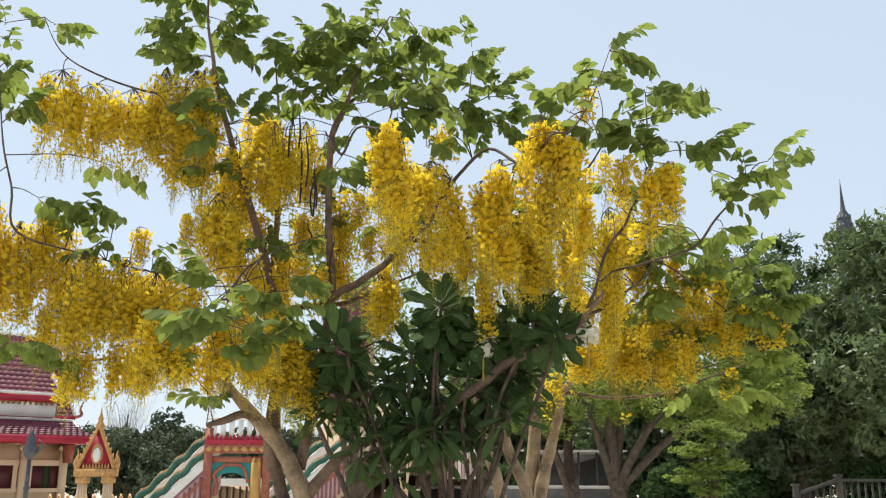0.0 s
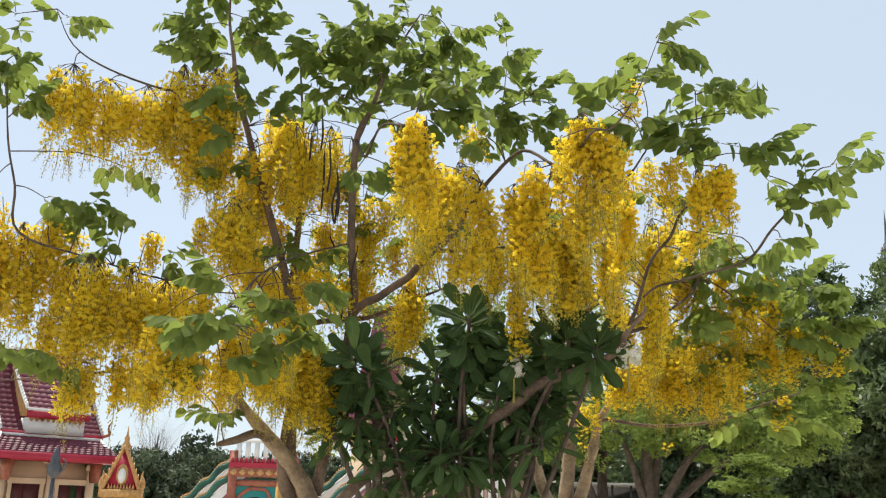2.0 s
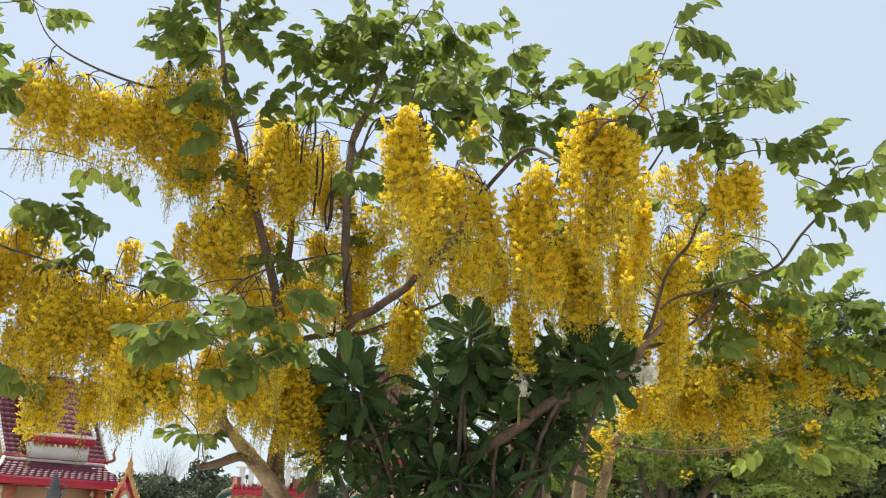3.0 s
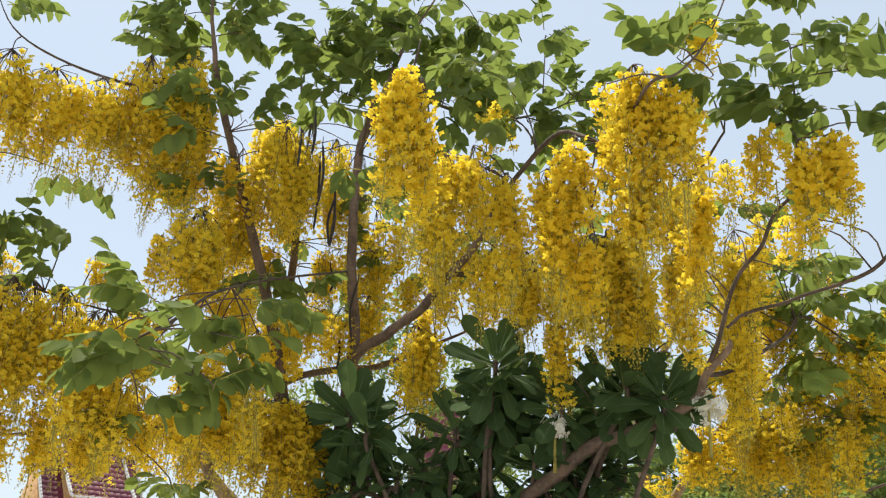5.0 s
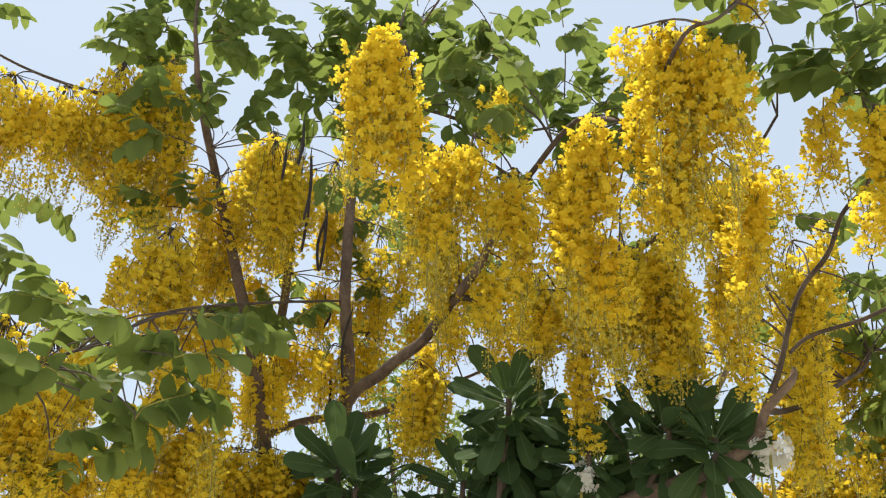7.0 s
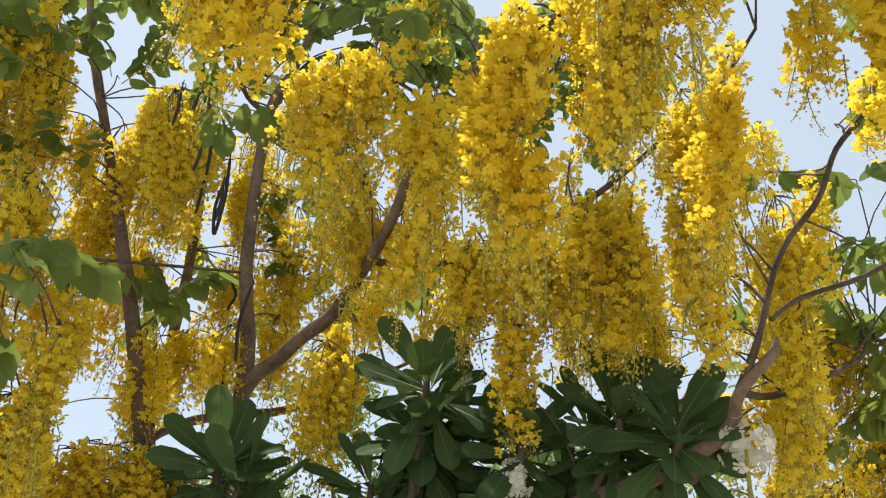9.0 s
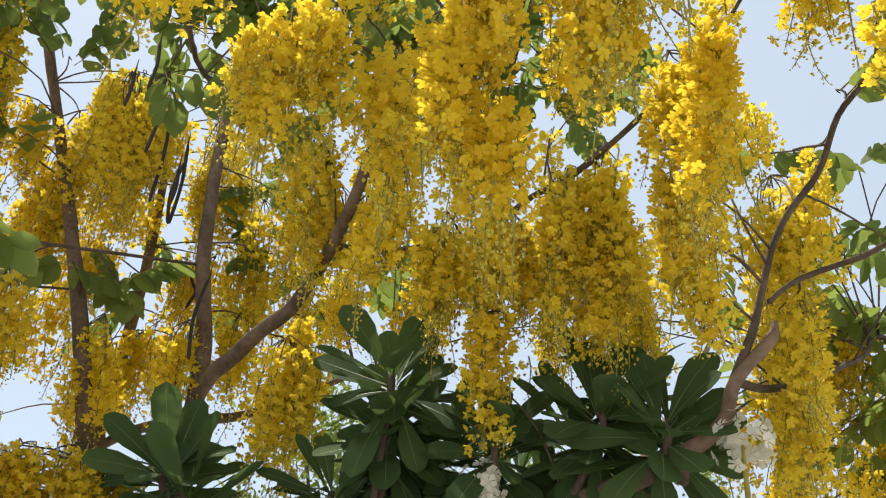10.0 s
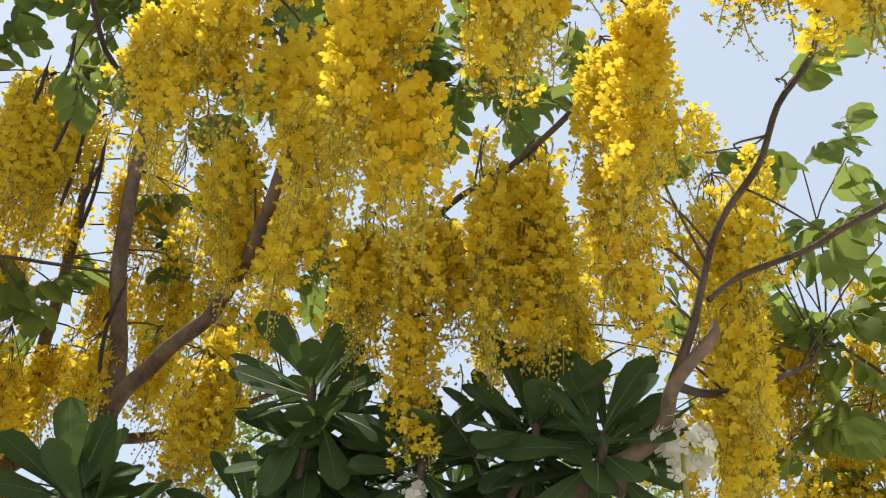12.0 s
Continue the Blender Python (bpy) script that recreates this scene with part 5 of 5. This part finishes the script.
part("eave_edge", Bag().box(-2.52, -0.13, 0.44, 0.5, 4.66, 4.76), WHITE, dormer)
part("panel", Bag().box(-2.4, -0.25, 0.66, 2.4, 3.85, 4.42), WHITE, dormer)
part("gable", ridge_block(-2.4, -0.25, 0.75, 4.5, 3.45, 7.0), GOLD, dormer)
part("ridge", Bag().box(-2.5, -0.15, 3.4, 3.55, 7.2, 7.4), WHITE, dormer)
scallop = Bag().prism([(-0.1, 0.0), (0.0, -0.14), (0.1, 0.0)], 0.62, 0.66).mesh("scallop", GOLD)
for i in range(10):
    part("scallop", scallop, None, dormer, at=pose(-2.3 + 0.21 * i, 0, 4.41))
for x in (-2.52, -0.13):
    bargeboard(x, 0.55, 4.65, 3.45, 7.3, dormer)

# ---- gilded gate ----
gate = thing("temple_gate", (-11.03, 30, 0), "small gilded gate with a pointed carved gable", "gate", turn=6)
for x in (-0.52, 0.52):
    c = Bag().box(x - 0.16, x + 0.16, -0.18, 0.18, 0, 1.5)
    for dx in (-0.1, 0, 0.1):
        c.box(x + dx - 0.03, x + dx + 0.03, -0.2, -0.17, 0.9, 1.45)
    part("pillar", c, CREAM, gate)
    part("capital", Bag().box(x - 0.24, x + 0.24, -0.24, 0.24, 1.5, 1.72), GOLD, gate)
    part("finial", Bag().tube([(x * 1.55, 0, 1.95, 0.09), (x * 1.6, 0, 2.2, 0.12), (x * 1.5, 0, 2.45, 0.05), (x * 1.58, 0, 2.6, 0.015)], 6), GOLD, gate)
part("lintel", Bag().box(-0.85, 0.85, -0.26, 0.26, 1.72, 1.98), GOLD, gate)
part("gable", Bag().prism([(-0.66, 1.98), (0.66, 1.98), (0, 3.35)], -0.1, 0.1), RED, gate)
for s in (-1, 1):
    part("bargeboard", Bag().tube([(s * 0.78, -0.14, 1.95, 0.1), (s * 0.5, -0.14, 2.5, 0.08), (0, -0.14, 3.45, 0.07)], 6), GOLD, gate)
    for i in range(7):
        t = (i + 0.7) / 7.5
        part("crocket", Bag().prism([(-0.05, 0), (0.05, 0), (0.03 * s + 0.0, 0.16)], -0.2, -0.1), GOLD, gate, at=pose(s * 0.82 * (1 - t), 0, 2.03 + 1.4 * t))
part("spire", Bag().lathe([(0.16, 3.3), (0.2, 3.45), (0.1, 3.6), (0.12, 3.7), (0.05, 3.82), (0.025, 4.0), (0.008, 4.14)], 0, 0, 10), GOLD, gate)
part("medallion", Bag().prism([(0.24 * math.sin(a * 0.5236), 2.48 + 0.36 * math.cos(a * 0.5236)) for a in range(12)], -0.16, -0.1), GOLD, gate, "oval carved medallion")
part("carving", Bag().prism([(0.16 * math.sin(a * 0.5236), 2.44 + 0.25 * math.cos(a * 0.5236)) for a in range(12)], -0.19, -0.16), WHITE, gate)
for i in range(9):
    part("crest", Bag().prism([(-0.06, 0), (0.06, 0), (0, 0.2)], -0.18, -0.12), GOLD, gate, at=pose(-0.5 + 0.125 * i, 0, 1.98))

gate.scale = (0.76, 0.76, 0.92)

bal = thing("balustrade", (-10.0, 32, 0), "low cream wall crowned with gilded points", "wall")
part("wall", Bag().box(-3.4, 2.6, 0, 0.25, 0, 0.6), CREAM, bal)
part("coping", Bag().box(-3.4, 2.6, -0.06, 0.31, 0.6, 0.73), GOLD, bal)
PT = Bag().prism([(-0.1, 0), (0.1, 0), (0.06, 0.12), (0, 0.3), (-0.06, 0.12)], 0.05, 0.2).mesh("point", GOLD)
for i in range(20):
    part("point", PT, None, bal, at=pose(-3.3 + 0.3 * i, 0, 0.73))

# ---- lamp ----
lamp = thing("lamp_post", (-11.0, 25, 0), "grey ornamental lamp post", "lamp")
part("pole", Bag().lathe([(0.16, 0), (0.16, 0.15), (0.07, 0.25), (0.06, 1.2), (0.09, 1.25), (0.06, 1.32), (0.05, 2.0)], sides=10), IRON, lamp)
part("lantern", Bag().lathe([(0.06, 2.0), (0.16, 2.1), (0.2, 2.3), (0.12, 2.42), (0.14, 2.5), (0.05, 2.7), (0.01, 2.85)], sides=8), IRON, lamp)
part("arm", Bag().tube([(0, 0, 2.05, 0.03), (0.2, 0, 2.2, 0.03), (0.3, 0, 2.4, 0.025), (0.2, 0, 2.5, 0.02)], 6), IRON, lamp)

# ---- serpent stairways ----


def stairway(at, turn, run, rise, label, base=0.0):
    st = thing("serpent_stairway", at, label, "stairs", "serpent stairways", turn)
    steps = int(rise / 0.18)
    b = Bag()
    for i in range(steps):
        b.box(run * i / steps, run * (i + 1) / steps, -0.74, 0.74, max(0, base + rise * (i - 1.5) / steps), base + rise * (i + 1) / steps)
    part("steps", b, CREAM, st, smooth=False)
    k = rise / run
    for y in (-0.8, 0.8):
        side = Bag().prism([(-0.3, 0), (run * 0.25, 0), (run, base + rise - 0.55), (run, base + rise + 0.45), (0, base + 0.45)], y - 0.06, y + 0.06)
        s = part("side_wall", side, PINK, st, "pink plaster stair side", smooth=False)
        band = Bag().prism([(0, base + 0.36), (run, base + rise + 0.36), (run, base + rise + 0.62), (0, base + 0.62)], y - 0.1, y + 0.1)
        part("band", band, WHITE, s, smooth=False)
        body, crest = Bag(), []
        pts = []
        n = 22
        for i in range(n + 1):
            x = run * i / n
            pts.append((x, y, base + k * x + 0.76 + 0.045 * math.sin(i * 1.1), 0.08))
        body.tube(pts, 8, 0.0, 2)
        part("serpent_body", body, GREEN, s, "green serpent body")
        part("belly_band", Bag().prism([(0, base + 0.05), (run, base + rise + 0.05), (run, base + rise + 0.14), (0, base + 0.14)], y - 0.09, y + 0.09), RUST, s, smooth=False)
        part("edge_line", Bag().prism([(0, base + 0.28), (run, base + rise + 0.28), (run, base + rise + 0.35), (0, base + 0.35)], y - 0.11, y + 0.11), PURPLE, s, smooth=False)
        n = int(run / 0.17)
        for i in range(n):
            x = run * 0.3 + run * 0.68 * i / n
            foot = (base + rise - 0.55) * (x - run * 0.25) / (run * 0.75)
            part("stripe", Bag().box(x, x + 0.055, y - 0.075, y - 0.055, max(foot, 0.02), base + k * x + 0.25), PURPLE, s)
            part("soffit_step", Bag().box(x - 0.05, x + 0.1, y - 0.05, y + 0.5, max(foot - 0.12, 0.0), max(foot + 0.03, 0.05)), CREAM, s)
        n = 22
        for i in range(40):
            x = run * (i + 0.5) / 40
            sp = Bag().prism([(-0.03, 0), (0.03, 0), (0.01, 0.055), (-0.03, 0.06)], y - 0.02, y + 0.02)
            part("scale", sp, GOLD, s, at=pose(x, 0, base + k * x + 0.825 + 0.045 * math.sin(x / run * n * 1.1)))
    return st


stairway((-7.5, 23.73, 0), 30, 1.7, 1.6, "stairway with green serpent balustrades beside a platform", 0.2)
stairway((-5.0, 25.2, 0), 30, 2.3, 1.85, "second stairway with green serpent balustrades")
plat = thing("raised_platform", (-6.05, 24.3, 0), "raised platform with rust railing and teal arch", "platform", turn=8)
for x in (0.05, 1.5):
    part("post", Bag().box(x - 0.1, x + 0.1, -0.75, -0.55, 0, 2.75), RUST, plat)
part("deck", Bag().box(-0.05, 1.7, -0.7, 0.9, 1.9, 2.05), RUST, plat)
part("beam", Bag().box(-0.05, 1.7, -0.78, -0.7, 2.12, 2.33), RUST, plat, smooth=False)
DM = Bag().prism([(-0.1, 0), (0, -0.085), (0.1, 0), (0, 0.085)], -0.8, -0.77).mesh("diamond", GOLD)
for i in range(8):
    part("diamond", DM, None, plat, at=pose(0.08 + 0.215 * i, 0, 2.225))
part("beam", Bag().box(-0.05, 1.7, -0.8, -0.7, 2.34, 2.46), RED, plat, smooth=False)
TH = Bag().prism([(-0.045, 0), (0.045, 0), (0.03, 0.08), (0, 0.13), (-0.03, 0.08)], -0.78, -0.72).mesh("tooth", RED)
for i in range(16):
    part("tooth", TH, None, plat, at=pose(0.03 + 0.107 * i, 0, 2.46))
part("rail", Bag().box(0, 1.65, -0.74, -0.66, 2.95, 3.02), WHITE, plat)
for i in range(7):
    part("baluster", Bag().box(-0.06, 0.06, -0.73, -0.68, 2.46, 2.95), WHITE, plat, at=pose(0.16 + 0.22 * i, 0, 0))
rim = [(0.12 + i / 11, 1.2 + 0.45 * max(math.sin(math.pi * i / 11), 0) ** 0.4) for i in range(12)]
arch = Bag().prism(rim + [(1.12, 2.06), (0.12, 2.06)], -0.66, -0.6)
part("arch_panel", arch, TEAL, plat, smooth=False)
part("arch_edge", Bag().tube([(0.25, -0.68, 1.1, 0.05), (0.3, -0.68, 1.35, 0.05), (0.22, -0.68, 1.6, 0.05), (0.45, -0.68, 1.82, 0.05), (0.65, -0.68, 1.84, 0.045), (0.92, -0.68, 1.78, 0.045), (1.06, -0.68, 1.4, 0.045)], 6), RUST, plat)
part("pillar", Bag().box(1.12, 1.36, -0.7, -0.3, 0, 2.02), OCHRE, plat)

# white-topped long shed behind the stairs
shed = thing("long_shed", (-8.6, 29, 0), "low shed with white roof and lattice front", "shed", turn=4)
part("roof", Bag().prism([(1.2, 1.3), (6.5, 1.3), (6.5, 1.52), (1.2, 1.52)], -0.5, 1.8), WHITE, shed, smooth=False)
part("wall", Bag().box(1.3, 6.3, 0.1, 1.4, 0, 1.3), CREAM, shed)
LT = Bag().box(-0.025, 0.025, 0.02, 0.1, 0.1, 1.28).mesh("slat", TIMBER)
for i in range(25):
    part("slat", LT, None, shed, at=pose(1.35 + 0.2 * i, 0, 0))

# cream house with porch by the second stair
house = thing("porch_house", (-3.8, 27, 0), "cream porch house with brown timber veranda", "house", turn=4)
part("wall", Bag().box(0.3, 1.6, 0.5, 3, 1.0, 2.75), CREAM, house)
part("pillar", Bag().box(0.45, 0.85, -0.1, 0.3, 0, 2.2), GOLD, house)
part("roof", Bag().prism([(0.9, 1.75), (5.2, 1.55), (5.2, 1.65), (3.0, 2.3), (0.9, 1.95)], -0.3, 2.5), TIMBER, house, smooth=False)
for i in range(12):
    part("post", Bag().box(-0.06, 0.06, 0.0, 0.12, 0, 1.6), TIMBER, house, at=pose(1.1 + 0.33 * i, 0.1 * (i % 3), 0))
part("rail", Bag().box(1.0, 5.0, 0.0, 0.08, 0.8, 0.9), TIMBER, house)
part("back_wall", Bag().box(1.0, 5.2, 2.0, 2.2, 0, 1.6), TIMBER, house)

# striped curtain and leaning canes in the yard
curtain = thing("striped_curtain", (0.15, 26, 0), "pink and white striped curtain on a rail", "curtain")
part("rail", Bag().box(-0.1, 0.95, -0.03, 0.03, 2.3, 2.36), TIMBER, curtain)
for k in range(9):
    part("strip", Bag().tube([(0.1 * k, 0.0, 2.3, 0.05), (0.1 * k + 0.01, 0.02, 1.9, 0.045), (0.1 * k, 0.0, 1.5, 0.05)], 6), WHITE if k % 2 else PINK, curtain)
for x in (-0.08, 0.92):
    part("post", Bag().box(x - 0.04, x + 0.04, -0.04, 0.04, 0, 2.36), TIMBER, curtain)
canes = thing("cane_frame", (-0.75, 14.5, 0), "pale bamboo canes leaning together", "frame")
for a, b in ((-0.15, 0.05), (0.1, -0.1), (0.35, 0.0), (-0.05, 0.3), (0.2, 0.2)):
    part("cane", Bag().tube([(a, 0, 0, 0.016), ((a + b) / 2, 0.02, 1.0, 0.015), (b, 0, 2.0, 0.012)], 6, 0.1), CREAM, canes)
part("crossbar", Bag().tube([(-0.15, -0.02, 1.3, 0.012), (0.4, -0.02, 1.32, 0.012)], 6), CREAM, canes)

# tall hall roof behind the trees
hall = thing("great_hall", (-4.5, 42, 0), "tall hall with steep pink-red tiled roof", "temple", turn=-15)
part("wall", Bag().box(-1.0, 1.0, 0, 4, 0, 5.0), CREAM, hall)
part("roof", tiled(-1.3, 1.3, -0.5, 4.6, 2.0, 10.9, 18, cut0=0.5, cut1=0.9), TILE, hall, "steep tiled roof slope")
part("gable", Bag().prism([(-1.0, 4.8), (0.9, 4.8), (0.4, 10.2), (-0.7, 10.2)], 2.0, 2.2), CREAM, hall)
part("fascia", Bag().box(-1.4, 1.4, -0.6, -0.48, 4.3, 4.65), RED, hall)

# ---- low wall and spire at the wood ----
low = thing("low_wall", (1.0, 28, 0), "low grey stone wall with pale coping", "wall")
part("wall", Bag().box(-2.5, 4.1, 0, 0.2, 0, 1.22), STONE_SHADED, low)
for k in range(5):
    x = -2.55 + 1.33 * k
    part("coping", Bag().box(x, x + 1.31, -0.06, 0.26, 1.22 + 0.01 * (k % 2), 1.31 + 0.01 * (k % 2)), CONCRETE, low)
porch = thing("open_shed", (4.9, 33, 0), "open shed with thin posts and back wall darkened for shade", "shed")
part("roof", Bag().prism([(-1.6, 2.43), (1.5, 2.43), (1.5, 2.49), (-1.6, 2.49)], -0.4, 2.6), CONCRETE, porch, smooth=False)
# dark panel stands in for the shade inside the shed
part("back_wall", Bag().box(-1.5, 1.4, 2.4, 2.5, 0, 2.42), STONE_SHADED, porch)
for x in (-1.2, -0.62, -0.38, -0.14, 0.5, 0.9, 1.3):
    part("post", Bag().box(x - 0.035, x + 0.035, -0.04, 0.04, 0, 2.42), SHADED_WOOD, porch)
part("rail", Bag().box(-1.5, 1.4, -0.02, 0.02, 1.0, 1.07), SHADED_WOOD, porch)
ramp = thing("wooden_handrail", (10.0, 27, -0.15), "grey wooden handrail with newel posts, darkened for tree shade", "railing")
for x, h in ((0.05, 1.46), (1.3, 1.72), (2.85, 1.72)):
    newel = Bag().box(x - 0.07, x + 0.07, -0.07, 0.07, 0, h)
    newel.box(x - 0.1, x + 0.1, -0.1, 0.1, h, h + 0.06).box(x - 0.09, x + 0.09, -0.09, 0.09, h - 0.3, h - 0.25)
    part("newel_post", newel, SHADED_WOOD, ramp, smooth=False)
part("rail", Bag().prism([(0.1, 1.2), (1.25, 1.58), (1.25, 1.67), (0.1, 1.29)], -0.05, 0.05), SHADED_WOOD, ramp, smooth=False)
part("rail", Bag().prism([(1.35, 1.58), (2.8, 1.58), (2.8, 1.66), (1.35, 1.66)], -0.05, 0.05), SHADED_WOOD, ramp, smooth=False)
for k in range(13):
    x = 0.25 + 0.2 * k
    top = 1.22 + 0.33 * (x - 0.1) if x < 1.25 else 1.58
    part("baluster", Bag().box(x - 0.025, x + 0.025, -0.025, 0.025, 0, top), SHADED_WOOD, ramp)
spire = thing("temple_spire", (27.3, 60, 0), "dark grey temple spire with notched tiers", "spire")
sp = Bag().lathe([(1.4, 0), (1.3, 12), (0.95, 15), (0.62, 17.4), (0.5, 18.4), (0.36, 19.0), (0.17, 19.4), (0.13, 19.8), (0.07, 20.6), (0.015, 21.6)], 0, 0, 12)
part("tower", sp, IRON, spire)
for i in range(6):
    z, r = 15.6 + 0.6 * i, 0.9 - 0.1 * i
    for k in range(12):
        a = k * 0.5236
        part("notch", Bag().prism([(-0.12, 0), (0.12, 0), (0, 0.4)], -0.06, 0.06), IRON, spire, at=pose(r * math.cos(a), r * math.sin(a), z, 0, 0, math.degrees(a) + 90))
